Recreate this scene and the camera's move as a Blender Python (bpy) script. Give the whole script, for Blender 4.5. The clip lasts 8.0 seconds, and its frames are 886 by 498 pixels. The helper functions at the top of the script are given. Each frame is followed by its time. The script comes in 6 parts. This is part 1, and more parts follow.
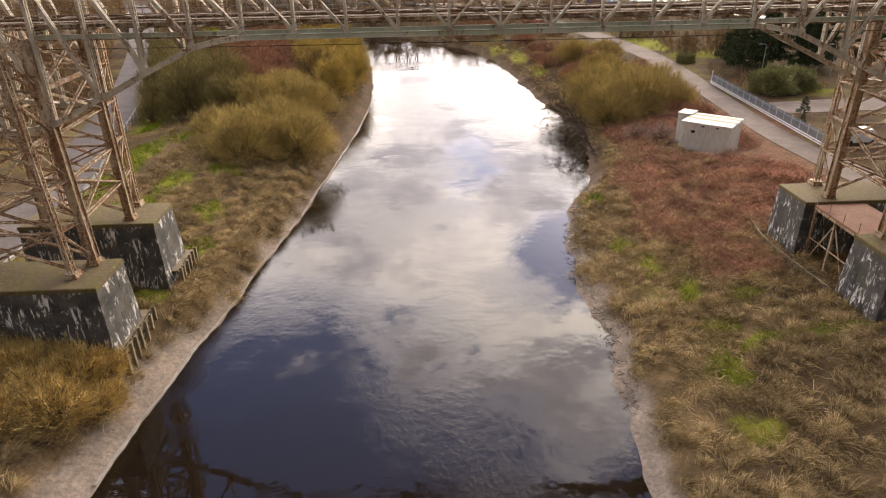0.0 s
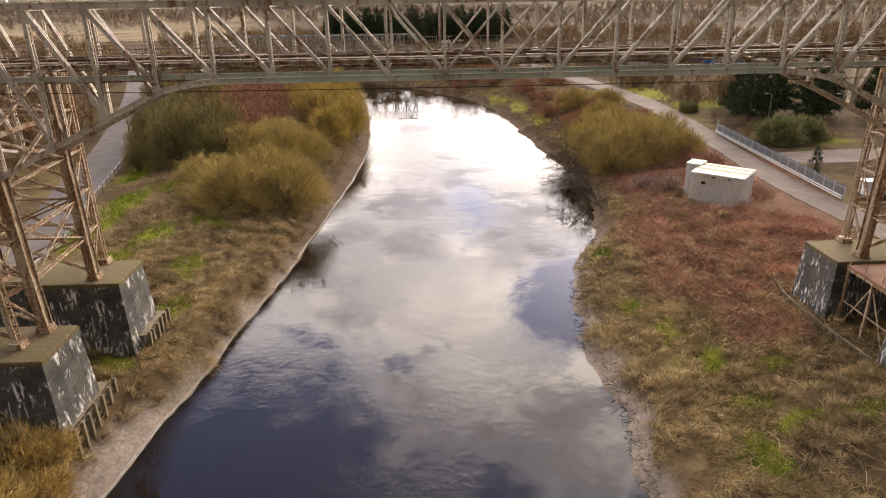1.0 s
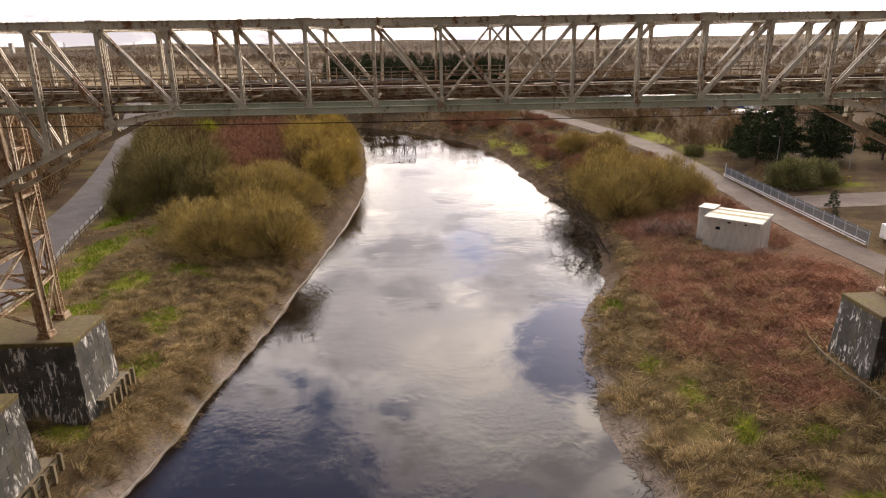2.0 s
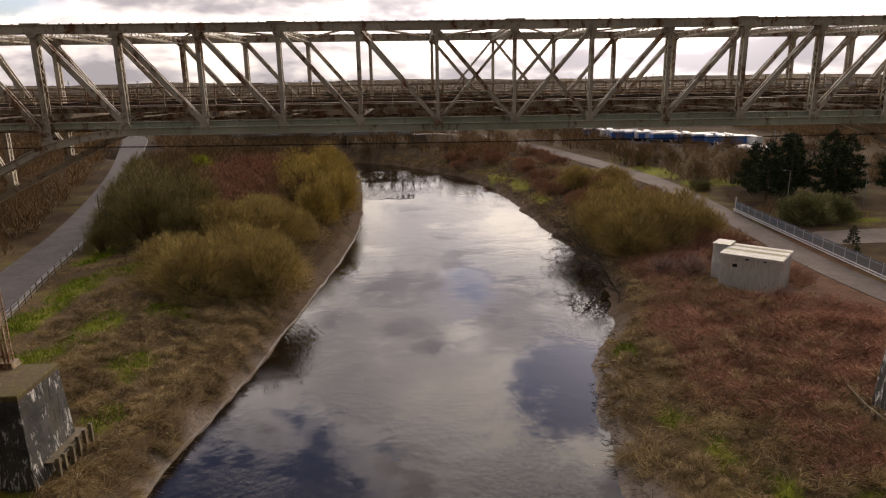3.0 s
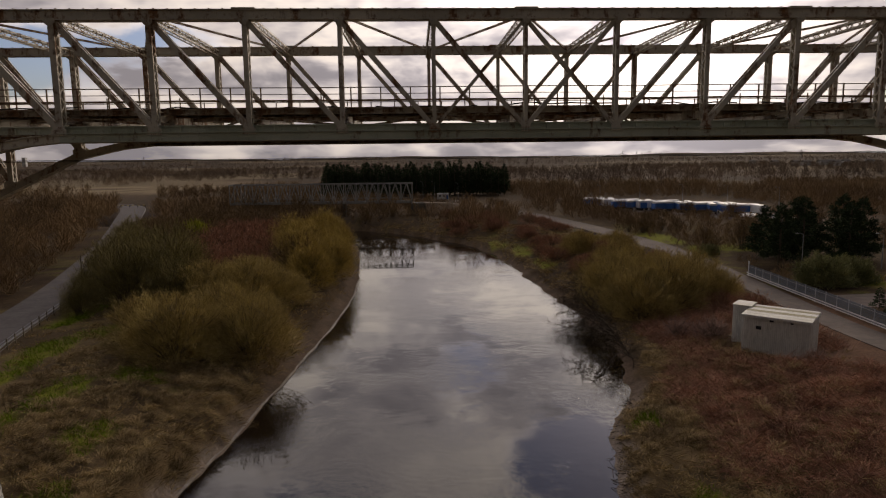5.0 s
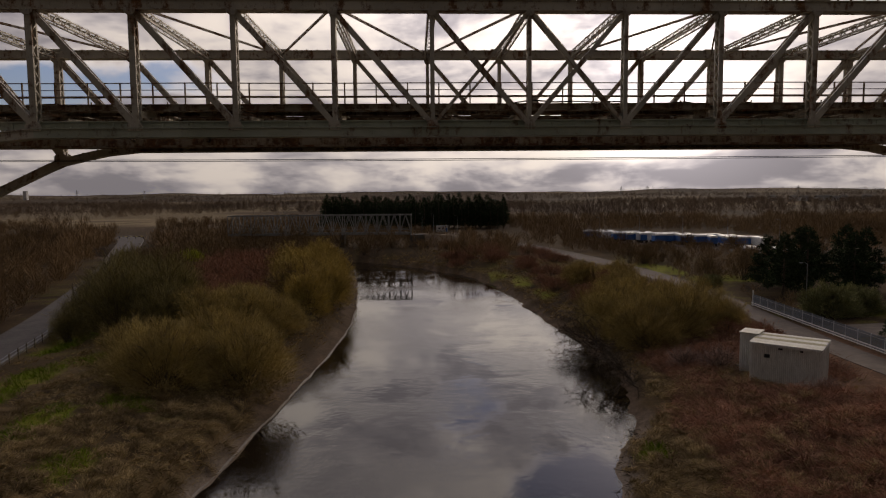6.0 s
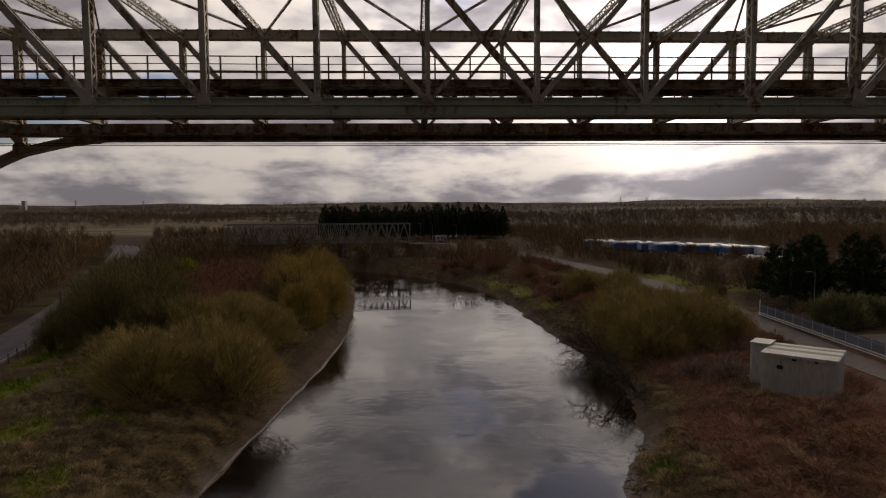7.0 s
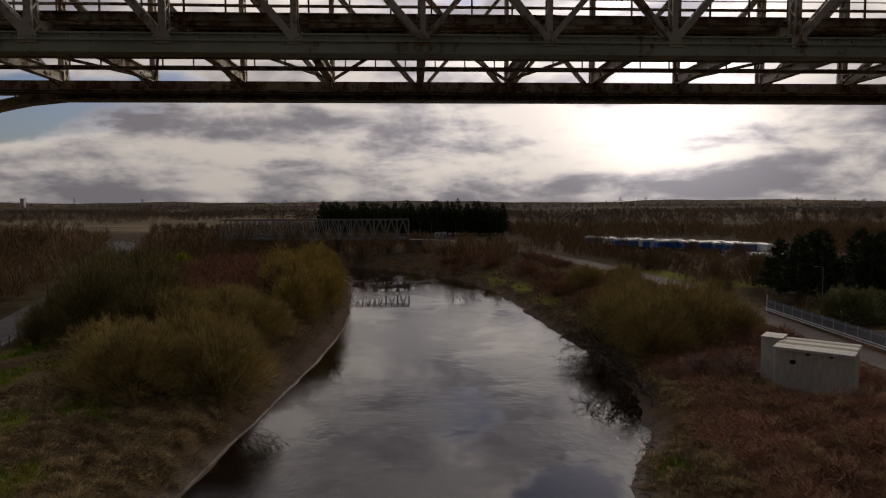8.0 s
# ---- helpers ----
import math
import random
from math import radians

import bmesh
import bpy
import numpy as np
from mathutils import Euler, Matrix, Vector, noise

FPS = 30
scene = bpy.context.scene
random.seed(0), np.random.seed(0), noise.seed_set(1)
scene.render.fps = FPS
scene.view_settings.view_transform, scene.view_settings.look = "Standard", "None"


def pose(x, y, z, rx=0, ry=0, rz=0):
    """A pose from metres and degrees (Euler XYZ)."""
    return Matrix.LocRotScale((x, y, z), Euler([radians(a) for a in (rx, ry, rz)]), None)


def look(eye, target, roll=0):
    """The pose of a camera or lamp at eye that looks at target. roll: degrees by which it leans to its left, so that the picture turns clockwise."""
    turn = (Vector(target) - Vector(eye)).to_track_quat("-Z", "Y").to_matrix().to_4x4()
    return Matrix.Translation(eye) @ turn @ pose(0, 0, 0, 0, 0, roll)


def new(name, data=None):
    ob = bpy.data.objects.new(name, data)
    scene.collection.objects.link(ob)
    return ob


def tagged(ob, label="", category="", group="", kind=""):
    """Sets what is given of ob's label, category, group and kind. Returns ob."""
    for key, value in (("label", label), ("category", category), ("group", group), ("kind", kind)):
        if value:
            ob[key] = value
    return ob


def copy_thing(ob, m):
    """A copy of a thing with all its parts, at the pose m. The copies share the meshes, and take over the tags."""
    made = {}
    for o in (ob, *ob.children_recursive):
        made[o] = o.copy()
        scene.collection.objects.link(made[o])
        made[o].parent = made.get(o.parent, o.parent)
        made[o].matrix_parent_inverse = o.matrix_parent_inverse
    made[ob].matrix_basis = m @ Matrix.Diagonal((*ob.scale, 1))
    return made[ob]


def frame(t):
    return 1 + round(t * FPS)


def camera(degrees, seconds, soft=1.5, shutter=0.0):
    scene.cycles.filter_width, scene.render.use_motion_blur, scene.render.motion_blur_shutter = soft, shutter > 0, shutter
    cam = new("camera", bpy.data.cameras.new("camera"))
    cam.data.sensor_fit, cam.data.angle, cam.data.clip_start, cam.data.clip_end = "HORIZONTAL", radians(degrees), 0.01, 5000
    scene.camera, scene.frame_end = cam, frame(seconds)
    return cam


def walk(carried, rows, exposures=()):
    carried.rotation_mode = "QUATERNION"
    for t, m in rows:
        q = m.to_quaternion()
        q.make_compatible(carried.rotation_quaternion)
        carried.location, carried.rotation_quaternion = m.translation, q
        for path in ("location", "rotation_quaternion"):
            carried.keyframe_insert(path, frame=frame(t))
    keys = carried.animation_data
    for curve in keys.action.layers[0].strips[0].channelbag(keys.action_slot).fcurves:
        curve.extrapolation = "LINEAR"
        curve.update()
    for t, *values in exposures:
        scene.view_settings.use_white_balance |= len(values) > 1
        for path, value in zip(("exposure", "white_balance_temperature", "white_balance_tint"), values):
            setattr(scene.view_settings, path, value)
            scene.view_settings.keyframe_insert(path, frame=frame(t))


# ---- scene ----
cam = camera(68.2, 8.0, 1.15)
PATH = [
    (0, (0.06, -3.28, 33.25), (0.078, -1.478, 32.383), -1.1),
    (0.5, (0.267, -0.408, 32.689), (0.288, 1.424, 31.887), -1.0),
    (1, (0.477, 2.461, 32.098), (0.499, 4.32, 31.361), -0.9),
    (1.5, (0.6, 5.362, 31.32), (0.625, 7.246, 30.65), -0.9),
    (3, (0.929, 13.79, 29.092), (0.961, 15.726, 28.589), -0.8),
    (3.5, (1.025, 15.924, 28.315), (1.057, 17.873, 27.867), -0.8),
    (4, (1.061, 17.59, 27.465), (1.095, 19.551, 27.073), -0.7),
    (4.5, (1.09, 18.465, 26.72), (1.124, 20.436, 26.383), -0.7),
    (6, (1.152, 20.674, 24.602), (1.191, 22.666, 24.428), -0.5),
    (6.5, (1.213, 22.12, 24.112), (1.253, 24.114, 23.968), -0.4),
    (7, (1.3, 23.644, 23.803), (1.342, 25.638, 23.662), -0.4),
    (7.5, (1.344, 25.088, 23.169), (1.387, 27.082, 23.026), -0.3),
    (8, (1.431, 26.545, 22.482), (1.475, 28.539, 22.339), -0.2),
]
EXPOSURES = [(0, 0.26, 8300, 15), (1.5, 0.16, 8300, 15), (3, -1.0, 8300, 16), (4.5, -1.8, 8250, 16), (6, -2.25, 8150, 16), (7, -2.42, 8000, 15), (8, -2.53, 7800, 14)]
walk(cam, [(t, look(eye, target, roll)) for t, eye, target, roll in PATH], EXPOSURES)

# ---- world, sun ----
SUN_AZ, SUN_EL = radians(26.0), radians(16.0)
SUN_DIR = (math.sin(SUN_AZ) * math.cos(SUN_EL), math.cos(SUN_AZ) * math.cos(SUN_EL), math.sin(SUN_EL))


def make_world():
    w = bpy.data.worlds.new("sky")
    w.use_nodes = True
    scene.world = w
    nt = w.node_tree
    nt.nodes.clear()
    nd, ln = nt.nodes.new, nt.links.new

    def math_node(op, a, b=None, c=None, clamp=False):
        n = nd("ShaderNodeMath")
        n.operation, n.use_clamp = op, clamp
        for k, v in enumerate((a, b, c)):
            if v is None:
                continue
            if isinstance(v, (int, float)):
                n.inputs[k].default_value = v
            else:
                ln(v, n.inputs[k])
        return n.outputs[0]

    def mix(f, a, b):
        n = nd("ShaderNodeMix")
        n.data_type = "RGBA"
        for k, v in ((0, f), (6, a), (7, b)):
            if isinstance(v, (int, float)):
                n.inputs[k].default_value = v
            elif isinstance(v, tuple):
                n.inputs[k].default_value = (*v, 1)
            else:
                ln(v, n.inputs[k])
        return n.outputs[2]

    def ramp(fac, lo, hi):
        n = nd("ShaderNodeMapRange")
        n.interpolation_type = "SMOOTHSTEP"
        ln(fac, n.inputs[0])
        n.inputs[1].default_value, n.inputs[2].default_value = lo, hi
        return n.outputs[0]

    sky = nd("ShaderNodeTexSky")
    sky.sky_type, sky.sun_disc = "NISHITA", False
    sky.sun_elevation, sky.sun_rotation = SUN_EL, SUN_AZ
    sky.air_density, sky.dust_density = 1.2, 1.5
    co = nd("ShaderNodeTexCoord")
    sep = nd("ShaderNodeSeparateXYZ")
    ln(co.outputs["Generated"], sep.inputs[0])
    up = math_node("ABSOLUTE", sep.outputs[2])

    def cloud(scale, detail, offset, squash, rough=0.55):
        n = nd("ShaderNodeTexNoise")
        m = nd("ShaderNodeMapping")
        m.inputs[1].default_value = offset
        m.inputs[3].default_value = (1, 1, squash)
        ln(co.outputs["Generated"], m.inputs[0])
        ln(m.outputs[0], n.inputs["Vector"])
        n.inputs["Scale"].default_value, n.inputs["Detail"].default_value, n.inputs["Roughness"].default_value = scale, detail, rough
        n.inputs["Distortion"].default_value = 0.25
        return n.outputs[0]

    # heaped cloud: broad masses, and billows on them, flatter towards the horizon
    big = cloud(2.7, 8, (0.6, 0.2, 0.1), 1.7)
    heap = cloud(8.0, 9, (4.0, 1.3, 2), 2.4, 0.6)
    layer = cloud(3.4, 7, (1.7, 5.2, 0.4), 5.0)
    low_sky = ramp(up, 0.30, 0.10)
    body = math_node("ADD", math_node("MULTIPLY", big, 0.62), math_node("MULTIPLY", heap, 0.38))
    flat_body = math_node("ADD", math_node("MULTIPLY", layer, 0.55), math_node("MULTIPLY", heap, 0.45))
    dens = math_node("ADD", math_node("MULTIPLY", body, math_node("SUBTRACT", 1.0, low_sky)), math_node("MULTIPLY", flat_body, low_sky))
    thick = ramp(dens, 0.43, 0.60)
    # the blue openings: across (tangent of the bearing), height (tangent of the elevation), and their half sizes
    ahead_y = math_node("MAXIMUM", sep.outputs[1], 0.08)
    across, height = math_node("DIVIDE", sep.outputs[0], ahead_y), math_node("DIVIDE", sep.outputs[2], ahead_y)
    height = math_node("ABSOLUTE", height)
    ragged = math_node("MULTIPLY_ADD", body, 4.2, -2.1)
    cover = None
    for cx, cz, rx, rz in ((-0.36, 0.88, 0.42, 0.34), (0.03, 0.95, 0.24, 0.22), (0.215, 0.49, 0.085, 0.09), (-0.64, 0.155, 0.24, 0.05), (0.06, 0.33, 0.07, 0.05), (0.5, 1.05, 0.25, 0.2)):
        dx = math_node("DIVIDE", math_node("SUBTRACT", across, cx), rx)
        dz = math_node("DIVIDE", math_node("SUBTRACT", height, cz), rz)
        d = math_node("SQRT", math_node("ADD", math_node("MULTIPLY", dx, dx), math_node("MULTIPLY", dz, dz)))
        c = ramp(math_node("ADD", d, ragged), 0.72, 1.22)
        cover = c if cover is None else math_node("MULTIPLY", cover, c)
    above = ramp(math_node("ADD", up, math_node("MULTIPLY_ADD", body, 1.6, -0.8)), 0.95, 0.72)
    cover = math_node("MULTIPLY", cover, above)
    dot = nd("ShaderNodeVectorMath")
    dot.operation = "DOT_PRODUCT"
    ln(co.outputs["Generated"], dot.inputs[0])
    # the break in the clouds below the sun
    dot.inputs[1].default_value = (math.sin(radians(20)) * math.cos(radians(9)), math.cos(radians(20)) * math.cos(radians(9)), math.sin(radians(9)))
    toward = math_node("MAXIMUM", dot.outputs["Value"], 0.0)
    glow = math_node("POWER", toward, 9.0)
    halo = math_node("POWER", toward, 110.0)
    wide = nd("ShaderNodeVectorMath")
    wide.operation = "DOT_PRODUCT"
    ln(co.outputs["Generated"], wide.inputs[0])
    wide.inputs[1].default_value = (math.sin(radians(3)) * math.cos(radians(12)), math.cos(radians(3)) * math.cos(radians(12)), math.sin(radians(12)))
    veil = math_node("POWER", math_node("MAXIMUM", wide.outputs["Value"], 0.0), 70.0)
    ahead = ramp(sep.outputs[1], -0.2, 0.7)
    base = math_node("MULTIPLY_ADD", ahead, 21.5, 2.0)
    lit = math_node("ADD", math_node("MULTIPLY", glow, 7.0), math_node("ADD", math_node("MULTIPLY", halo, 48.0), math_node("MULTIPLY_ADD", veil, 12.0, base)))
    shade = math_node("SUBTRACT", 1.26, math_node("MULTIPLY", thick, 0.80))
    lift = math_node("MULTIPLY_ADD", ramp(up, 0.14, 0.52), 1.5, 1.0)
    lift = math_node("MULTIPLY", lift, math_node("MULTIPLY_ADD", ramp(up, 0.0, 0.10), 0.15, 0.85))
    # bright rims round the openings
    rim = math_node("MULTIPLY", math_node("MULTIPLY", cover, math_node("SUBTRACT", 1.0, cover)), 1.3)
    bright = math_node("MULTIPLY", math_node("MULTIPLY", lit, lift), math_node("ADD", shade, rim))
    tint = mix(thick, (0.95, 0.96, 1.0), (0.85, 0.89, 1.10))
    cl = nd("ShaderNodeVectorMath")
    cl.operation = "SCALE"
    ln(tint, cl.inputs[0])
    ln(bright, cl.inputs["Scale"])
    blue = nd("ShaderNodeVectorMath")
    blue.operation = "MULTIPLY"
    ln(sky.outputs[0], blue.inputs[0])
    blue.inputs[1].default_value = (2.3, 2.9, 5.0)
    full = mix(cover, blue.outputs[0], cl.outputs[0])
    bg = nd("ShaderNodeBackground")
    ln(full, bg.inputs[0])
    bg.inputs[1].default_value = 0.1
    out = nd("ShaderNodeOutputWorld")
    ln(bg.outputs[0], out.inputs[0])


make_world()
sun = bpy.data.lights.new("sun", "SUN")
sun.energy, sun.angle, sun.color = 2.0, radians(10), (1.0, 0.93, 0.82)
new("sun", sun).matrix_world = look((Vector(SUN_DIR) * 300), (0, 0, 0))
# ---- materials ----
def nodes_for(name, rough=0.8, metal=0.0):
    m = bpy.data.materials.new(name)
    m.use_nodes = True
    b = m.node_tree.nodes["Principled BSDF"]
    b.inputs["Roughness"].default_value, b.inputs["Metallic"].default_value = rough, metal
    return m, m.node_tree, b


def noise_out(nt, scale, detail=5, rough=0.6, stretch=(1, 1, 1), source="Object", distort=0.0):
    co = nt.nodes.new("ShaderNodeTexCoord")
    mp = nt.nodes.new("ShaderNodeMapping")
    mp.inputs["Scale"].default_value = stretch
    n = nt.nodes.new("ShaderNodeTexNoise")
    nt.links.new(co.outputs[source], mp.inputs[0])
    nt.links.new(mp.outputs[0], n.inputs["Vector"])
    n.inputs["Scale"].default_value, n.inputs["Detail"].default_value = scale, detail
    n.inputs["Roughness"].default_value, n.inputs["Distortion"].default_value = rough, distort
    return n.outputs[0]


def step_out(nt, fac, lo, hi):
    n = nt.nodes.new("ShaderNodeMapRange")
    n.interpolation_type = "SMOOTHSTEP"
    nt.links.new(fac, n.inputs[0])
    n.inputs[1].default_value, n.inputs[2].default_value = lo, hi
    return n.outputs[0]


def mix_out(nt, fac, a, b, blend="MIX"):
    n = nt.nodes.new("ShaderNodeMix")
    n.data_type, n.blend_type = "RGBA", blend
    for k, v in ((0, fac), (6, a), (7, b)):
        if isinstance(v, (int, float)):
            n.inputs[k].default_value = v
        elif isinstance(v, tuple):
            n.inputs[k].default_value = (*v, 1)
        else:
            nt.links.new(v, n.inputs[k])
    return n.outputs[2]


def bump_to(nt, b, height, strength, distance):
    n = nt.nodes.new("ShaderNodeBump")
    n.inputs["Strength"].default_value, n.inputs["Distance"].default_value = strength, distance
    nt.links.new(height, n.inputs["Height"])
    nt.links.new(n.outputs[0], b.inputs["Normal"])


def painted_steel(name, paint, paint_two, rust, rust_two, lo, hi):
    m, nt, b = nodes_for(name, 0.62)
    big = noise_out(nt, 0.45, 6, 0.65)
    streak = noise_out(nt, 1.6, 6, 0.7, (1.0, 1.0, 0.22))
    small = noise_out(nt, 4.5, 6, 0.68)
    base = mix_out(nt, step_out(nt, big, 0.35, 0.65), paint, paint_two)
    both = mix_out(nt, 0.35, streak, small)
    worn = step_out(nt, both, lo, hi)
    rusty = mix_out(nt, step_out(nt, small, 0.4, 0.65), rust, rust_two)
    col = mix_out(nt, worn, base, rusty)
    nt.links.new(col, b.inputs["Base Color"])
    r = nt.nodes.new("ShaderNodeMapRange")
    nt.links.new(worn, r.inputs[0])
    r.inputs[3].default_value, r.inputs[4].default_value = 0.5, 0.9
    nt.links.new(r.outputs[0], b.inputs["Roughness"])
    bump_to(nt, b, small, 0.35, 0.02)
    return m


def mottled(name, a, c, scale, rough=0.9, bump=0.3, dist=0.05, stretch=(1, 1, 1), third=None, third_at=(0.58, 0.72), fine=6.0):
    m, nt, b = nodes_for(name, rough)
    big = noise_out(nt, scale, 6, 0.65, stretch)
    small = noise_out(nt, scale * fine, 5, 0.7, stretch)
    col = mix_out(nt, step_out(nt, big, 0.35, 0.65), a, c)
    if third:
        col = mix_out(nt, step_out(nt, small, *third_at), col, third)
    grain = mix_out(nt, step_out(nt, small, 0.2, 0.8), (0.72, 0.72, 0.72), (1.2, 1.2, 1.2))
    col = mix_out(nt, 1.0, col, grain, "MULTIPLY")
    nt.links.new(col, b.inputs["Base Color"])
    bump_to(nt, b, small, bump, dist)
    return m


def strand(name, cols, rough=0.85, patch=0.25, dim=(0.7, 0.7, 0.7), high=(1.25, 1.25, 1.2)):
    """Twigs, blades and canes: a colour for each island, in patches."""
    m, nt, b = nodes_for(name, rough)
    g = nt.nodes.new("ShaderNodeNewGeometry")
    r = nt.nodes.new("ShaderNodeValToRGB")
    r.color_ramp.interpolation = "LINEAR"
    el = r.color_ramp.elements
    el[0].position, el[0].color = 0.0, (*cols[0], 1)
    el[1].position, el[1].color = 1.0, (*cols[-1], 1)
    for k, c in enumerate(cols[1:-1]):
        e = el.new((k + 1) / (len(cols) - 1))
        e.color = (*c, 1)
    nt.links.new(g.outputs["Random Per Island"], r.inputs[0])
    big = noise_out(nt, patch, 4, 0.6)
    v = mix_out(nt, step_out(nt, big, 0.3, 0.7), dim, high)
    nt.links.new(mix_out(nt, 1.0, r.outputs[0], v, "MULTIPLY"), b.inputs["Base Color"])
    b.inputs["Specular IOR Level"].default_value = 0.06
    return m


STEEL = painted_steel("pale_cream_paint", (0.62, 0.565, 0.455), (0.44, 0.395, 0.31), (0.29, 0.135, 0.055), (0.15, 0.08, 0.045), 0.495, 0.605)
STEEL_GREEN = painted_steel("pale_green_paint", (0.50, 0.52, 0.41), (0.36, 0.38, 0.28), (0.25, 0.125, 0.055), (0.14, 0.08, 0.05), 0.53, 0.66)
STEEL_RUST = painted_steel("rusted_paint", (0.44, 0.38, 0.28), (0.3, 0.235, 0.155), (0.22, 0.105, 0.045), (0.1, 0.055, 0.032), 0.43, 0.56)
STEEL_TOWER = painted_steel("tower_paint", (0.52, 0.43, 0.31), (0.36, 0.27, 0.175), (0.27, 0.135, 0.055), (0.13, 0.07, 0.04), 0.43, 0.57)
DECK_RUST = mottled("rusty_deck", (0.11, 0.065, 0.04), (0.17, 0.12, 0.08), 0.7, 0.9, 0.3, 0.03, third=(0.07, 0.07, 0.04))


def make_pier_stone():
    m, nt, b = nodes_for("dark_pier_blockwork", 0.85)
    big = noise_out(nt, 0.5, 6, 0.65)
    small = noise_out(nt, 5.0, 6, 0.7)
    info = nt.nodes.new("ShaderNodeObjectInfo")
    col = mix_out(nt, step_out(nt, big, 0.35, 0.65), (0.035, 0.036, 0.036), (0.085, 0.08, 0.07))
    tone = nt.nodes.new("ShaderNodeMapRange")
    nt.links.new(info.outputs["Random"], tone.inputs[0])
    tone.inputs[3].default_value, tone.inputs[4].default_value = 0.82, 1.2
    col = mix_out(nt, 1.0, col, tone.outputs[0], "MULTIPLY")
    # damp brown and green film, then lime bleeding out of the joints in thin runs
    film = noise_out(nt, 0.8, 5, 0.7, (1.0, 1.0, 0.5))
    col = mix_out(nt, step_out(nt, film, 0.5, 0.68), col, (0.075, 0.07, 0.045))
    runs = noise_out(nt, 1.7, 6, 0.75, (1.7, 1.7, 0.42), distort=0.8)
    where = noise_out(nt, 0.42, 4, 0.6)
    m1 = mix_out(nt, 1.0, step_out(nt, runs, 0.535, 0.57), step_out(nt, where, 0.43, 0.54), "MULTIPLY")
    col = mix_out(nt, m1, col, (0.66, 0.65, 0.62))
    specks = noise_out(nt, 3.4, 6, 0.78, (0.8, 0.8, 1.6))
    col = mix_out(nt, step_out(nt, specks, 0.63, 0.67), col, (0.5, 0.49, 0.46))
    nt.links.new(col, b.inputs["Base Color"])
    bump_to(nt, b, small, 0.5, 0.04)
    return m


PIER_STONE = make_pier_stone()
PIER_TOP = mottled("mossy_coping", (0.13, 0.088, 0.05), (0.12, 0.095, 0.03), 0.5, 0.95, 0.5, 0.05, third=(0.16, 0.16, 0.035), third_at=(0.56, 0.72))
TIMBER = mottled("weathered_timber", (0.16, 0.13, 0.08), (0.24, 0.19, 0.12), 1.2, 0.9, 0.4, 0.02, (1, 1, 0.3), third=(0.1, 0.12, 0.04))
ASPHALT = mottled("worn_asphalt", (0.078, 0.062, 0.053), (0.108, 0.088, 0.075), 0.25, 0.95, 0.15, 0.01, third=(0.12, 0.095, 0.08))
GRAVEL = mottled("gravel_track", (0.092, 0.066, 0.05), (0.14, 0.105, 0.082), 0.16, 0.95, 0.3, 0.02, third=(0.08, 0.056, 0.04))
KERB = mottled("pale_concrete", (0.20, 0.185, 0.15), (0.30, 0.28, 0.24), 0.9, 0.85, 0.2, 0.01)
SHED_WALL = mottled("pale_corrugated_panel", (0.66, 0.66, 0.63), (0.56, 0.56, 0.53), 0.5, 0.6, 0.1, 0.01, (1, 1, 0.25), third=(0.34, 0.32, 0.27))
SHED_ROOF = mottled("weathered_roof_sheet", (0.62, 0.60, 0.53), (0.55, 0.52, 0.43), 0.6, 0.7, 0.2, 0.01, third=(0.36, 0.34, 0.17))
MOSSY_ROOF = mottled("mossy_roof_sheet", (0.36, 0.33, 0.22), (0.28, 0.25, 0.13), 0.8, 0.85, 0.3, 0.01, third=(0.5, 0.47, 0.38))
DARK = mottled("dark_opening", (0.012, 0.012, 0.012), (0.02, 0.02, 0.02), 1.0)
GALV = mottled("galvanised_steel", (0.36, 0.38, 0.40), (0.30, 0.32, 0.34), 1.0, 0.45, 0.1, 0.005)
WHITE_PAINT = mottled("white_paint", (0.74, 0.74, 0.73), (0.66, 0.66, 0.64), 0.8, 0.5, 0.1, 0.005)
BLUE_PAINT = mottled("blue_paint", (0.03, 0.14, 0.42), (0.04, 0.17, 0.48), 0.8, 0.45, 0.1, 0.005)
GREY_STEEL = mottled("grey_bridge_steel", (0.30, 0.305, 0.29), (0.22, 0.225, 0.215), 0.3, 0.7, 0.2, 0.01)
YELLOW_PAINT = mottled("yellow_paint", (0.55, 0.40, 0.03), (0.5, 0.34, 0.03), 0.8, 0.5)
BARK = mottled("bark", (0.085, 0.065, 0.045), (0.13, 0.10, 0.07), 2.0, 0.95, 0.6, 0.03, (1, 1, 0.3))
BLACK_BARK = mottled("wet_dark_bark", (0.075, 0.057, 0.042), (0.11, 0.085, 0.062), 2.0, 0.9, 0.5, 0.02)
OLIVE_TWIG = strand("olive_twigs", [(0.27, 0.205, 0.09), (0.46, 0.35, 0.14), (0.58, 0.45, 0.18), (0.38, 0.3, 0.13)])
YELLOW_TWIG = strand("yellow_willow_twigs", [(0.28, 0.205, 0.075), (0.48, 0.355, 0.115), (0.58, 0.44, 0.14), (0.38, 0.29, 0.11)])
BROWN_TWIG = strand("brown_twigs", [(0.13, 0.088, 0.052), (0.22, 0.148, 0.08), (0.29, 0.195, 0.1), (0.18, 0.125, 0.068)])
DARK_WILLOW = strand("dark_olive_willow_twigs", [(0.15, 0.125, 0.06), (0.25, 0.21, 0.09), (0.33, 0.275, 0.11), (0.2, 0.17, 0.08)])
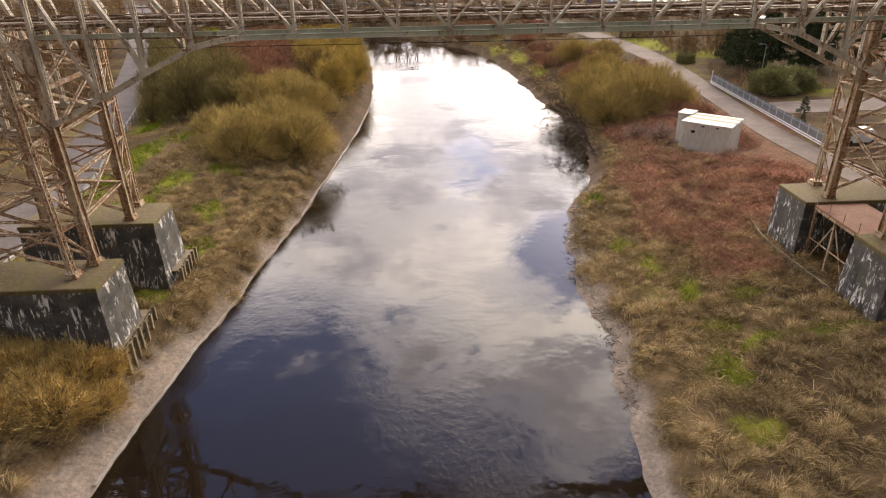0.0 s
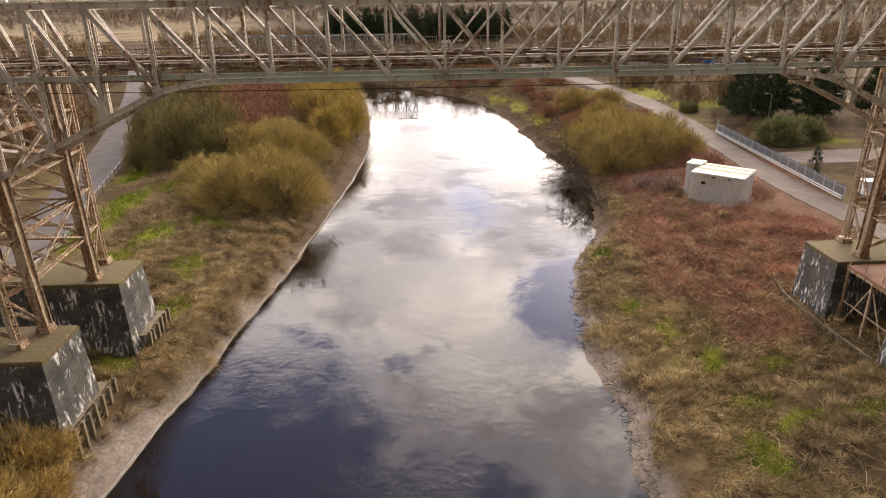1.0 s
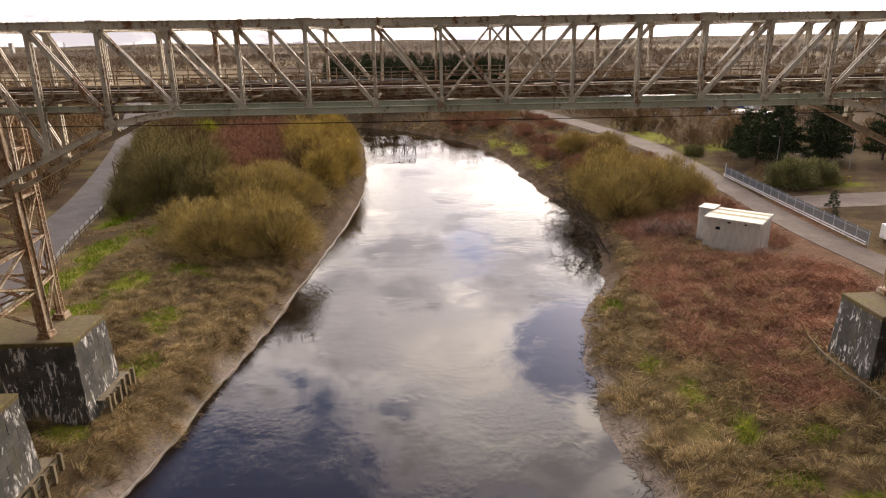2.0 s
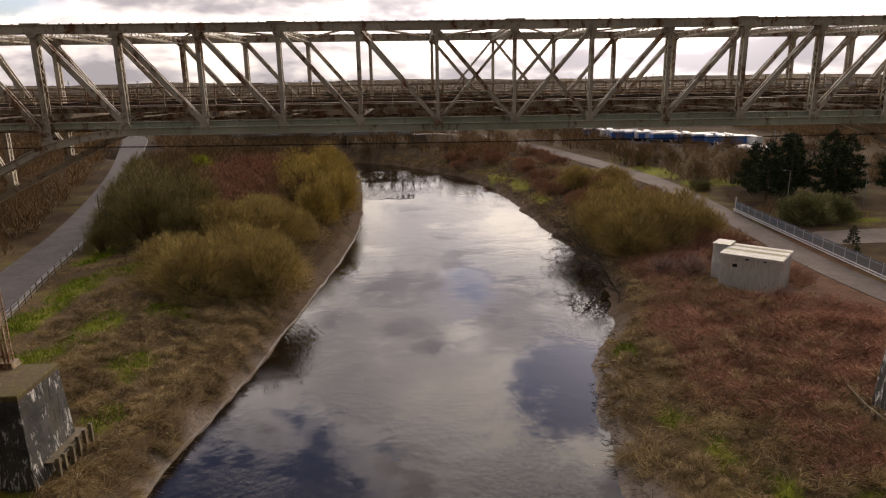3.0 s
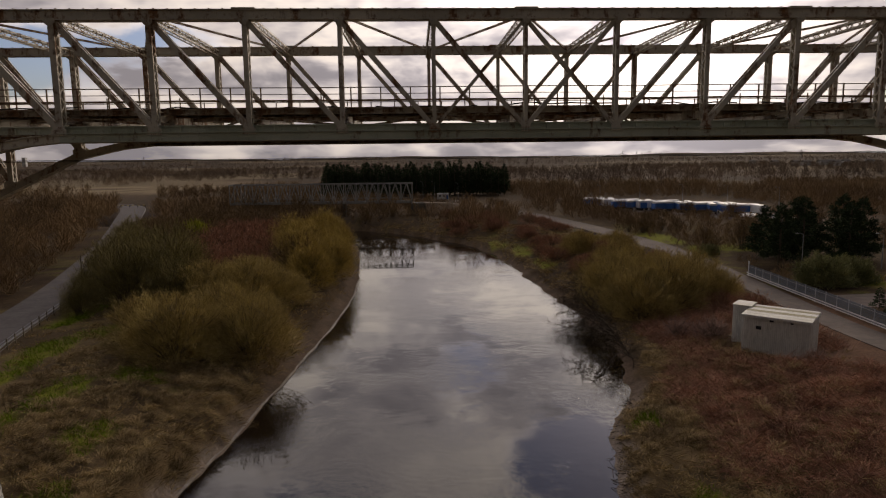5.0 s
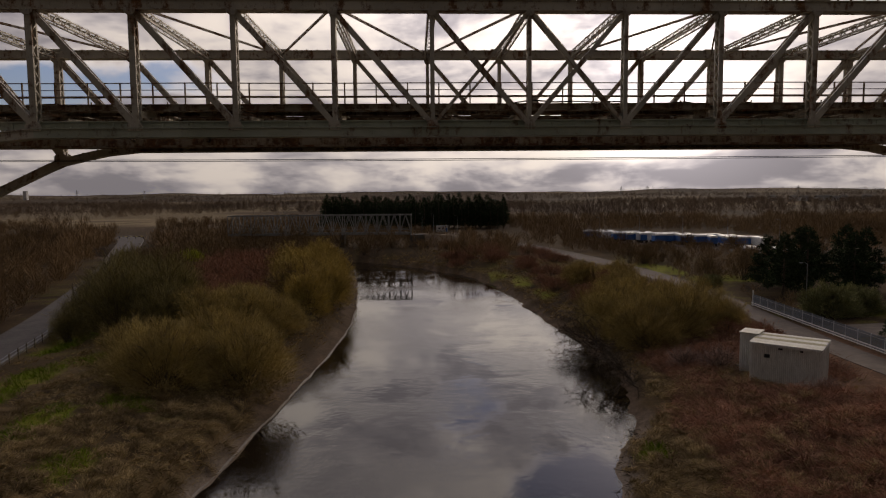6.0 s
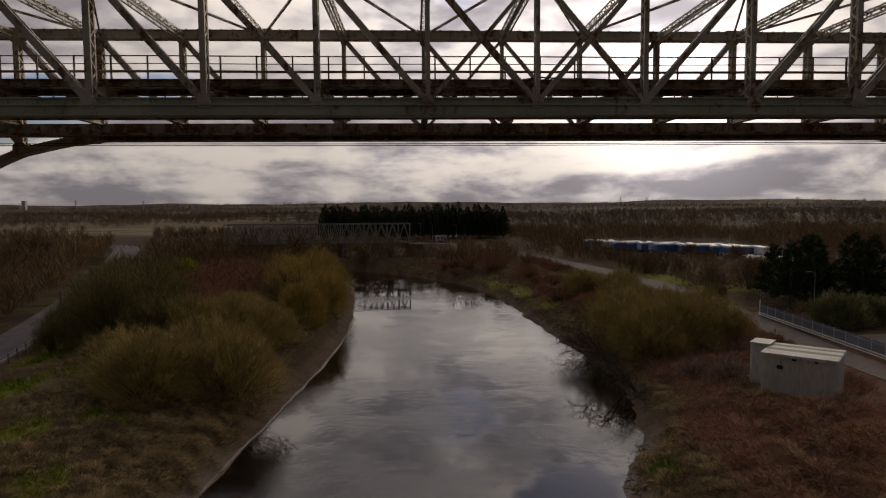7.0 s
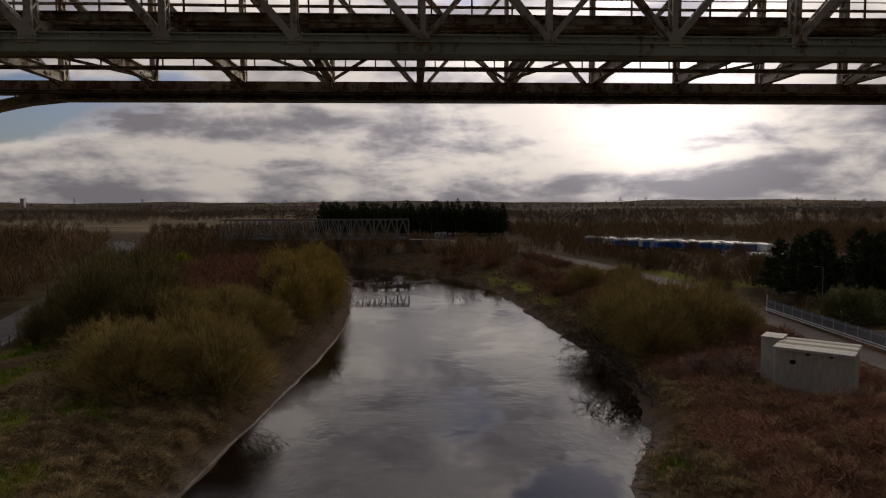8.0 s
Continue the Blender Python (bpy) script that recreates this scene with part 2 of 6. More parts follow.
WOOD_BROWN = strand("winter_woodland_twigs", [(0.22, 0.148, 0.084), (0.26, 0.176, 0.098), (0.31, 0.212, 0.116), (0.245, 0.167, 0.093)], 0.85, 0.012, (0.62, 0.6, 0.58), (1.2, 1.2, 1.15))
FAR_WOOD = strand("distant_woodland_twigs", [(0.19, 0.144, 0.104), (0.225, 0.17, 0.12), (0.21, 0.158, 0.112)], 0.9, 0.006, (0.6, 0.6, 0.62), (1.25, 1.2, 1.15))
FENCE_BLUE = mottled("blue_grey_fence_paint", (0.10, 0.125, 0.16), (0.13, 0.155, 0.19), 1.0, 0.5, 0.1, 0.005)
HAZARD = mottled("yellow_hazard_paint", (0.5, 0.36, 0.04), (0.42, 0.3, 0.04), 1.0, 0.6)
SILT = mottled("pale_dried_silt", (0.27, 0.23, 0.19), (0.36, 0.32, 0.27), 1.1, 0.9, 0.5, 0.04)
GREEN_TWIG = strand("green_grey_foliage", [(0.15, 0.165, 0.08), (0.25, 0.255, 0.115), (0.33, 0.32, 0.155), (0.19, 0.18, 0.08)])
RED_TWIG = strand("red_brown_canes", [(0.21, 0.093, 0.062), (0.36, 0.175, 0.117), (0.465, 0.25, 0.167), (0.285, 0.148, 0.096), (0.4, 0.265, 0.168)])
PALE_TWIG = strand("pale_pink_twigs", [(0.32, 0.215, 0.18), (0.48, 0.345, 0.29), (0.4, 0.28, 0.23)])
DRY_GRASS = strand("dry_grass", [(0.17, 0.123, 0.066), (0.34, 0.253, 0.135), (0.5, 0.395, 0.235), (0.27, 0.197, 0.1), (0.22, 0.18, 0.07)], 0.85, 0.32, (0.55, 0.5, 0.45), (1.35, 1.28, 1.15))
RUST_GRASS = strand("rusty_grass", [(0.215, 0.145, 0.068), (0.36, 0.25, 0.112), (0.46, 0.33, 0.15), (0.28, 0.2, 0.09)])
GOLD_REED = strand("gold_reed", [(0.33, 0.225, 0.08), (0.54, 0.38, 0.14), (0.66, 0.48, 0.19), (0.42, 0.29, 0.11)])
GREEN_GRASS = strand("green_grass", [(0.10, 0.165, 0.013), (0.17, 0.26, 0.02), (0.24, 0.33, 0.03), (0.16, 0.18, 0.025)], 0.85, 0.6)
PINE = strand("pine_needles", [(0.018, 0.032, 0.016), (0.04, 0.06, 0.028), (0.06, 0.082, 0.038), (0.028, 0.044, 0.02)])
LIME_TWIG = strand("lime_green_twigs", [(0.22, 0.25, 0.03), (0.36, 0.38, 0.05), (0.42, 0.44, 0.07)])
BLACK_TWIG = strand("wet_dark_branches", [(0.07, 0.054, 0.038), (0.12, 0.092, 0.062), (0.09, 0.07, 0.05)])


def make_water():
    m, nt, b = nodes_for("river_water", 0.025)
    b.inputs["Base Color"].default_value = (0.013, 0.0085, 0.005, 1)
    b.inputs["IOR"].default_value = 1.333
    wind = step_out(nt, noise_out(nt, 0.05, 5, 0.65), 0.44, 0.6)
    rip = noise_out(nt, 3.0, 5, 0.65, (1.0, 0.55, 1.0), distort=0.4)
    swell = noise_out(nt, 0.5, 3, 0.5)
    s = nt.nodes.new("ShaderNodeMath")
    s.operation = "MULTIPLY"
    nt.links.new(rip, s.inputs[0])
    nt.links.new(wind, s.inputs[1])
    h = nt.nodes.new("ShaderNodeMath")
    h.operation = "MULTIPLY_ADD"
    nt.links.new(swell, h.inputs[0])
    h.inputs[1].default_value = 0.2
    nt.links.new(s.outputs[0], h.inputs[2])
    bump_to(nt, b, h.outputs[0], 0.5, 0.06)
    return m


WATER = make_water()


def make_ground_mat():
    m, nt, b = nodes_for("bank_ground", 0.95)
    at = nt.nodes.new("ShaderNodeAttribute")
    at.attribute_name = "zone"
    a = noise_out(nt, 0.35, 6, 0.7)
    c = noise_out(nt, 3.0, 6, 0.75)
    v = mix_out(nt, step_out(nt, a, 0.3, 0.7), (0.75, 0.75, 0.72), (1.22, 1.2, 1.15))
    w = mix_out(nt, step_out(nt, c, 0.25, 0.75), (0.62, 0.62, 0.62), (1.35, 1.33, 1.3))
    col = mix_out(nt, 1.0, at.outputs["Color"], v, "MULTIPLY")
    col = mix_out(nt, 1.0, col, w, "MULTIPLY")
    nt.links.new(col, b.inputs["Base Color"])
    b.inputs["Specular IOR Level"].default_value = 0.03
    bump_to(nt, b, c, 0.6, 0.15)
    return m


GROUND = make_ground_mat()
# ---- mesh helpers ----
class Shape:
    """Collects boxes, beams and tubes for one mesh."""

    def __init__(self):
        self.v, self.f = [], []

    def add(self, verts, faces):
        n = len(self.v)
        self.v += [tuple(p) for p in verts]
        self.f += [tuple(i + n for i in q) for q in faces]
        return self

    def box(self, c, s, turn=None):
        h = [Vector((sx * s[0] / 2, sy * s[1] / 2, sz * s[2] / 2)) for sz in (-1, 1) for sy in (-1, 1) for sx in (-1, 1)]
        if turn is not None:
            h = [turn @ p for p in h]
        return self.add([Vector(c) + p for p in h], [(0, 2, 3, 1), (4, 5, 7, 6), (0, 1, 5, 4), (2, 6, 7, 3), (0, 4, 6, 2), (1, 3, 7, 5)])

    def beam(self, p, q, w, h, side=(0, 1, 0)):
        """A bar from p to q, w wide along side, h across it."""
        p, q = Vector(p), Vector(q)
        d = (q - p).normalized()
        s = Vector(side)
        s = (s - d * s.dot(d)).normalized()
        u = d.cross(s)
        v = [e + s * (a * w / 2) + u * (b * h / 2) for e in (p, q) for a, b in ((-1, -1), (1, -1), (1, 1), (-1, 1))]
        return self.add(v, [(0, 1, 2, 3), (7, 6, 5, 4), (0, 4, 5, 1), (1, 5, 6, 2), (2, 6, 7, 3), (3, 7, 4, 0)])

    def profile(self, p, q, pts, side=(0, 1, 0)):
        """Draws out a closed outline, given along side and across it, from p to q."""
        p, q = Vector(p), Vector(q)
        d = (q - p).normalized()
        s = Vector(side)
        s = (s - d * s.dot(d)).normalized()
        u = d.cross(s)
        n = len(pts)
        v = [e + s * a + u * b for e in (p, q) for a, b in pts]
        f = [(i, (i + 1) % n, n + (i + 1) % n, n + i) for i in range(n)]
        return self.add(v, f + [tuple(range(n - 1, -1, -1)), tuple(range(n, 2 * n))])

    def channel(self, p, q, at, h, lip, t=0.03, side=(0, 1, 0)):
        """A channel whose back lies at 'at' along side, lips turned inwards."""
        k = 1 if at < 0 else -1
        o = [(at, -h / 2), (at + k * lip, -h / 2), (at + k * lip, -h / 2 + t), (at + k * t, -h / 2 + t), (at + k * t, h / 2 - t), (at + k * lip, h / 2 - t), (at + k * lip, h / 2), (at, h / 2)]
        return self.profile(p, q, o, side)

    def i_beam(self, p, q, w, h, t=0.035, side=(0, 1, 0)):
        a, b, c = w / 2, h / 2, t / 2
        o = [(-a, -b), (a, -b), (a, -b + t), (c, -b + t), (c, b - t), (a, b - t), (a, b), (-a, b), (-a, b - t), (-c, b - t), (-c, -b + t), (-a, -b + t)]
        return self.profile(p, q, o, side)

    def lacing(self, p, q, w, h, step, bar=0.05, side=(0, 1, 0)):
        """Zigzag flats between two plates w apart, on both open faces."""
        p, q = Vector(p), Vector(q)
        d = q - p
        n = max(2, round(d.length / step))
        s = Vector(side)
        s = (s - d.normalized() * s.dot(d.normalized())).normalized()
        u = d.normalized().cross(s)
        for e in (-1, 1):
            for k in range(n):
                a, b = p + d * (k / n), p + d * ((k + 1) / n)
                sg = 1 if (k % 2) else -1
                self.beam(a + s * (sg * w / 2) + u * (e * h / 2), b - s * (sg * w / 2) + u * (e * h / 2), bar, 0.02, d)
        return self

    def tube(self, pts, rad, n=6):
        pts = [Vector(p) for p in pts]
        rings = []
        for k, p in enumerate(pts):
            d = (pts[min(k + 1, len(pts) - 1)] - pts[max(k - 1, 0)]).normalized()
            a = d.cross(Vector((0.31, 0.87, 0.38))).normalized()
            b = d.cross(a)
            r = rad[k] if isinstance(rad, (list, tuple)) else rad
            rings.append([p + a * (r * math.cos(t)) + b * (r * math.sin(t)) for t in [6.2832 * i / n for i in range(n)]])
        m = len(pts)
        faces = [(k * n + i, k * n + (i + 1) % n, (k + 1) * n + (i + 1) % n, (k + 1) * n + i) for k in range(m - 1) for i in range(n)]
        faces += [tuple(range(n - 1, -1, -1)), tuple((m - 1) * n + i for i in range(n))]
        return self.add([v for r in rings for v in r], faces)

    def mesh(self, name, material):
        me = bpy.data.meshes.new(name)
        me.from_pydata(self.v, [], self.f)
        me.materials.append(material)
        return me


def part(name, shape, material, parent=None, label=""):
    ob = new(name, shape if isinstance(shape, bpy.types.Mesh) else shape.mesh(name, material))
    if parent:
        ob.parent = parent
    return tagged(ob, label) if label else ob


def thing(name, label, category, group="", kind="", at=None):
    ob = new(name)
    ob.empty_display_size = 0.2
    if at is not None:
        ob.location = at
    return tagged(ob, label, category, group, kind)


def quad_mesh(name, verts, quads, material):
    """A mesh of quads from arrays."""
    me = bpy.data.meshes.new(name)
    v, q = np.asarray(verts, np.float32), np.asarray(quads, np.int32)
    me.vertices.add(len(v))
    me.vertices.foreach_set("co", v.ravel())
    me.loops.add(q.size)
    me.loops.foreach_set("vertex_index", q.ravel())
    me.polygons.add(len(q))
    me.polygons.foreach_set("loop_start", np.arange(0, q.size, 4, dtype=np.int32))
    me.polygons.foreach_set("loop_total", np.full(len(q), 4, np.int32))
    me.update(calc_edges=True)
    me.materials.append(material)
    return me


def blades(base, way, length, width, sag, rng, simple=False):
    """Curved tapering strips: base, way (unit), length, width and droop for each."""
    n = len(base)
    length, width, sag = (np.broadcast_to(a, n)[:, None].astype(float) for a in (length, width, sag))
    side = np.cross(way, rng.normal(size=(n, 3)))
    side /= np.linalg.norm(side, axis=1, keepdims=True) + 1e-9
    down = np.array([[0, 0, -1.0]])
    rows = []
    if simple:
        for s, w in ((0.0, 1.0), (1.0, 0.3)):
            c = base + way * length * s
            rows += [c - side * width * w / 2, c + side * width * w / 2]
        k = np.arange(n)[:, None] * 4
        return np.stack(rows, 1).reshape(-1, 3), k + [[0, 1, 3, 2]]
    for s, w in ((0.0, 1.0), (0.5, 0.8), (1.0, 0.25)):
        c = base + way * length * s + down * (sag * length * s * s)
        rows += [c - side * width * w / 2, c + side * width * w / 2]
    v = np.stack(rows, 1).reshape(-1, 3)
    k = np.arange(n)[:, None] * 6
    q = np.concatenate([k + [[0, 1, 3, 2]], k + [[2, 3, 5, 4]]], 1).reshape(-1, 4)
    return v, q


# ---- the land ----
YS = [-400, 0, 37, 46, 51, 58, 62, 68, 77, 90, 97, 110, 126, 142, 158, 172, 190, 205, 213, 220, 228, 236, 243, 249, 255, 262, 275, 300]
XL = [-34, -26, -22.7, -21.7, -20.9, -20.1, -19.7, -18.8, -17.6, -16.5, -15.9, -14.8, -13.8, -13.6, -14.5, -15.8, -17.8, -19.6, -21, -24, -34, -62, -100, -150, -210, -300, -450, -900]
XR = [8, 12.5, 14.3, 15, 15.1, 14.6, 14.9, 15.6, 17.8, 23.2, 24.9, 26.0, 24.8, 22.9, 21.3, 20.2, 17.3, 13.5, 9.5, 4.5, -1, -6.5, -12, -20, -40, -90, -240, -800]
FLAT = 3.9


def smooth(a, lo, hi):
    t = np.clip((a - lo) / (hi - lo), 0, 1)
    return t * t * (3 - 2 * t)


def wave(x, y, s, seed=0.0):
    """Cheap smooth noise in -1..1."""
    return (np.sin(x * s + 1.3 * np.sin(y * s * 0.7 + seed) + seed * 2.1) * 0.5 + np.sin(y * s * 1.13 + 1.7 * np.sin(x * s * 0.6 - seed) + seed) * 0.5)


def bank(x, y):
    """Metres outside the water's edge on the west and the east."""
    swing = 0.5 + 0.5 * wave(x * 0 + 1, y, 0.19, 4.0)
    wob = 0.55 * wave(x * 0 + 3, y, 0.43, 1.0) + (0.45 * wave(x * 0 + 7, y, 1.07, 2.6) + 0.22 * wave(x * 0 + 5, y, 2.71, 5.1)) * swing
    return np.interp(y, YS, XL) - x + wob * 0.22, x - np.interp(y, YS, XR) + wob


SHED_AT, SHED_YAW = (37.5, 93.2), radians(-39.5)


def shed_uv(x, y):
    """Metres along the shed's front and behind it."""
    dx, dy = x - SHED_AT[0], y - SHED_AT[1]
    return dx * math.cos(SHED_YAW) + dy * math.sin(SHED_YAW), dy * math.cos(SHED_YAW) - dx * math.sin(SHED_YAW)


def ground_z(x, y):
    x, y = np.asarray(x, float), np.asarray(y, float)
    w, e = bank(x, y)
    r = 0.10 * wave(x, y, 1.7, 3.0) + 0.07 * wave(x, y, 3.9, 5.0)
    mw = np.interp(y, [30, 45, 52, 80, 92, 120, 200], [2.8, 2.6, 1.2, 1.0, 2.4, 2.8, 2.5])
    zw = 1.0 * smooth(w, 0, mw) + 1.6 * smooth(w, mw - 0.2, mw + 1.3) + (FLAT - 2.6) * smooth(w, 4.0, 17)
    ze = 0.55 * smooth(e, 0, 1.6) + 1.0 * smooth(e, 1.2, 3.0) + (FLAT - 1.55) * smooth(e, 3.0, 22)
    d = np.maximum(w, e)
    z = np.where(w > e, zw, ze)
    track = np.interp(y, [20, 60, 84, 100, 123, 150], [57, 54, 50.5, 49.5, 51, 51.5])
    rough = smooth(d, 2.5, 5) * (1 - 0.75 * smooth(d, 22, 32))
    md = smooth(e, 8, 14) * (1 - smooth(x - track, -6, -1.5)) * smooth(y, 52, 62) * (1 - smooth(y, 108, 120))
    z = z + md * (0.55 * wave(x, y, 0.8, 2.0) + 0.35 * wave(x, y, 1.7, 6.0))
    rough = rough * (1 - smooth(x - track, -3, -0.5) * (y < 160))
    z = z + r * rough * (1 + 0.9 * smooth(d, 5, 9) * (1 - smooth(d, 16, 24)))
    z = np.where(d < 0, -1.8 * smooth(-d, 0, 3.0), z)
    su, sv = shed_uv(x, y)
    pad = smooth(su, -5.0, -2.6) * (1 - smooth(su, 8.0, 11.0)) * smooth(sv, -4.0, -1.0) * (1 - smooth(sv, 7.0, 10.0))
    z = z * (1 - pad) + 2.85 * pad
    far = np.hypot(x, y - 30)
    hills = smooth(far, 1700, 3300) * (13 + 13 * wave(x, y, 0.0031, 1.0) + 6 * wave(x, y, 0.009, 2.0))
    return z + np.where(d > 30, hills, 0)


def axis(dense, lo, hi, step, grow):
    a = list(np.arange(dense[0], dense[1] + step, step))
    s, p = step, a[-1]
    while p < hi:
        s *= grow
        p += s
        a.append(p)
    s, p = step, a[0]
    while p > lo:
        s *= grow
        p -= s
        a.insert(0, p)
    return np.array(a)


GREENS = [(23.9, 51.0, 1.2, 2.6), (24.4, 44.4, 1.7, 1.4), (22.4, 38.2, 1.7, 2.9), (27, 41.4, 2.4, 1.1), (32, 41.2, 3.5, 1.1), (22.1, 57, 1.2, 3.2), (20.7, 62.3, 1.4, 2.2), (22, 31.4, 2, 2.0), (28.1, 49.1, 1.6, 1.2), (21.1, 76.4, 1.5, 2),
          (-26.1, 62.3, 1.6, 2.4), (-27.9, 71.5, 2.2, 3.2), (-27, 50.8, 2.0, 1.6), (-30, 86, 3, 2.5), (-35, 80, 2.5, 5), (-44.6, 95, 2.4, 7), (-44, 82, 2.2, 8), (-41, 103, 2, 3), (-37, 70, 2.5, 6), (-50, 112, 2.2, 8), (70, 170, 10, 6), (62, 190, 5, 14), (77, 126, 6, 2), (20, 198, 3, 7), (24, 184, 3, 9), (27, 165, 2.5, 8)]


def zone_colours(x, y):
    w, e = bank(x, y)
    d = np.maximum(w, e)
    east = e > w
    n1, n2, n3 = wave(x, y, 0.31, 1.0), wave(x, y, 0.83, 4.0), wave(x, y, 0.11, 7.0)

    def c(*v):
        return np.array(v)[None]

    straw, brown, green, red, mud = c(0.15, 0.104, 0.055), c(0.09, 0.062, 0.034), c(0.16, 0.165, 0.025), c(0.15, 0.085, 0.056), c(0.25, 0.205, 0.17)
    f = smooth(n1 + 0.6 * n2, -0.5, 0.6)[:, None]
    col = brown * (1 - f) + straw * f
    # scrub floor away from the near banks
    away = np.maximum(smooth(y, 108, 122), smooth(e, 34, 38))[:, None]
    scrub = c(0.07, 0.047, 0.026) + c(0.024, 0.017, 0.007) * n1[:, None]
    col = col * (1 - away) + scrub * away
    g = np.zeros_like(x)
    for gx, gy, rx, ry in GREENS:
        q = ((x - gx) / rx) ** 2 + ((y - gy) / ry) ** 2 + 0.45 * n2 + 0.3 * wave(x, y, 2.1, 6.0)
        g = np.maximum(g, 1 - smooth(q, 0.35, 1.15))
    g = np.maximum(g, 0.28 * smooth(n2 + 0.8 * n3 + 0.5 * n1, 0.45, 1.1) * smooth(d, 3, 7) * (1 - smooth(d, 60, 90)))
    col = col * (1 - g[:, None]) + green * g[:, None]
    # bramble ground on the east bank
    b = (smooth(e, 5 + 2 * n1 + np.interp(y, [55, 75], [9, 0]), 10 + np.interp(y, [55, 75], [9, 0])) * (1 - smooth(e, 31, 35)) * smooth(y, 52, 60) * (1 - smooth(y, 112, 125)))[:, None]
    col = col * (1 - b) + red * b
    b = (smooth(y, 128, 140) * (1 - smooth(y, 205, 220)) * smooth(w, 12, 16) * (1 - smooth(w, 38, 44)))[:, None]
    col = col * (1 - b) + red * b
    mw = np.where(east, 1.1 + 1.3 * smooth(wave(x * 0 + 2, y, 0.33, 2.0), 0.0, 0.8) * (1 - smooth(y, 54, 60)), np.interp(y, [30, 45, 52, 80, 92, 120, 200], [2.4, 2.2, 0.5, 0.5, 1.4, 1.8, 1.8]))
    m = (1 - smooth(d - 0.4 * n2, mw, mw + 1.1))[:, None]
    upstream = smooth(y, 66, 95)[:, None]
    mud = mud * (1 - upstream) + c(0.115, 0.083, 0.06) * upstream
    col = col * (1 - m) + mud * m
    bed = smooth(-d, 0.0, 0.8)[:, None]
    col = col * (1 - bed) + c(0.09, 0.055, 0.03) * bed
    # distance: brown woodland with pale reed and stubble fields
    far = np.hypot(x, y)
    fm = smooth(far, 210, 300)[:, None]
    wood = c(0.09, 0.065, 0.043) + c(0.025, 0.018, 0.01) * wave(x, y, 0.02, 3.0)[:, None]
    fld = (smooth(wave(x, y, 0.006, 2.2) + 0.35 * wave(x * 0.3, y, 0.03, 1.0), 0.35, 0.6) * smooth(far, 350, 420))[:, None]
    pale = (smooth(y, 430, 475) * (1 - smooth(y, 560, 640)) * (1 - smooth(x, -190, -110)) * smooth(x, -520, -330) * smooth(n3 + 0.5 * n1, -1.0, 0.3))[:, None] * 0.8
    fld = np.maximum(fld * 0.45, pale)
    dist = wood * (1 - fld) + c(0.34, 0.265, 0.165) * fld
    # aerial haze painted into the far ground's colour, up to a fifth
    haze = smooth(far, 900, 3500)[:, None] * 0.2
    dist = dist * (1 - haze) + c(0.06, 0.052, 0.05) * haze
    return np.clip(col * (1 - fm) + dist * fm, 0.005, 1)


def make_ground():
    gx, gy = axis((-48, 62), -4200, 4200, 0.62, 1.085), axis((28, 150), -420, 4800, 0.62, 1.07)
    X, Y = np.meshgrid(gx, gy)
    x, y = X.ravel(), Y.ravel()
    v = np.stack([x, y, ground_z(x, y)], 1)
    nx, ny = len(gx), len(gy)
    i = (np.arange(ny - 1)[:, None] * nx + np.arange(nx - 1)[None]).ravel()
    me = quad_mesh("ground", v, np.stack([i, i + 1, i + nx + 1, i + nx], 1), GROUND)
    me.polygons.foreach_set("use_smooth", np.ones(len(me.polygons), bool))
    a = me.color_attributes.new("zone", "FLOAT_COLOR", "POINT")
    c = np.ones((len(v), 4), np.float32)
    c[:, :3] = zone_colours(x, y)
    a.data.foreach_set("color", c.ravel())
    tagged(new("ground", me), "rough river banks of dry grass, mud and scrub", "ground", kind="structure")


make_ground()
sheet = Shape().add([(-900, -420, 0), (260, -420, 0), (260, 950, 0), (-900, 950, 0)], [(0, 1, 2, 3)])
tagged(new("water", sheet.mesh("water", WATER)), "calm dark river reflecting a cloudy sky", "river", kind="structure")


def ribbon(name, left, right, z, material, label, category, thick=0.06):
    """A road between two edge lines of equal count, with a little thickness."""
    s = Shape()
    v, f = [], []
    for (ax, ay), (bx, by) in zip(left, right):
        v += [(ax, ay, z), (bx, by, z), (bx, by, z - thick), (ax, ay, z - thick)]
    for k in range(len(left) - 1):
        for i in range(4):
            f.append((k * 4 + i, k * 4 + (i + 1) % 4, k * 4 + 4 + (i + 1) % 4, k * 4 + 4 + i))
    s.add(v, f)
    return tagged(new(name, s.mesh(name, material)), label, category, kind="structure")


def curve_pts(pts, n=8):
    """A Catmull-Rom line through pts."""
    p = [np.array(a, float) for a in pts]
    p = [2 * p[0] - p[1]] + p + [2 * p[-1] - p[-2]]
    out = []
    for k in range(1, len(p) - 2):
        for t in np.arange(0, 1, 1 / n):
            a, b, c, d = p[k - 1], p[k], p[k + 1], p[k + 2]
            out.append(0.5 * (2 * b + (c - a) * t + (2 * a - 5 * b + 4 * c - d) * t * t + (3 * b - a - 3 * c + d) * t ** 3))
    return out + [p[-2]]


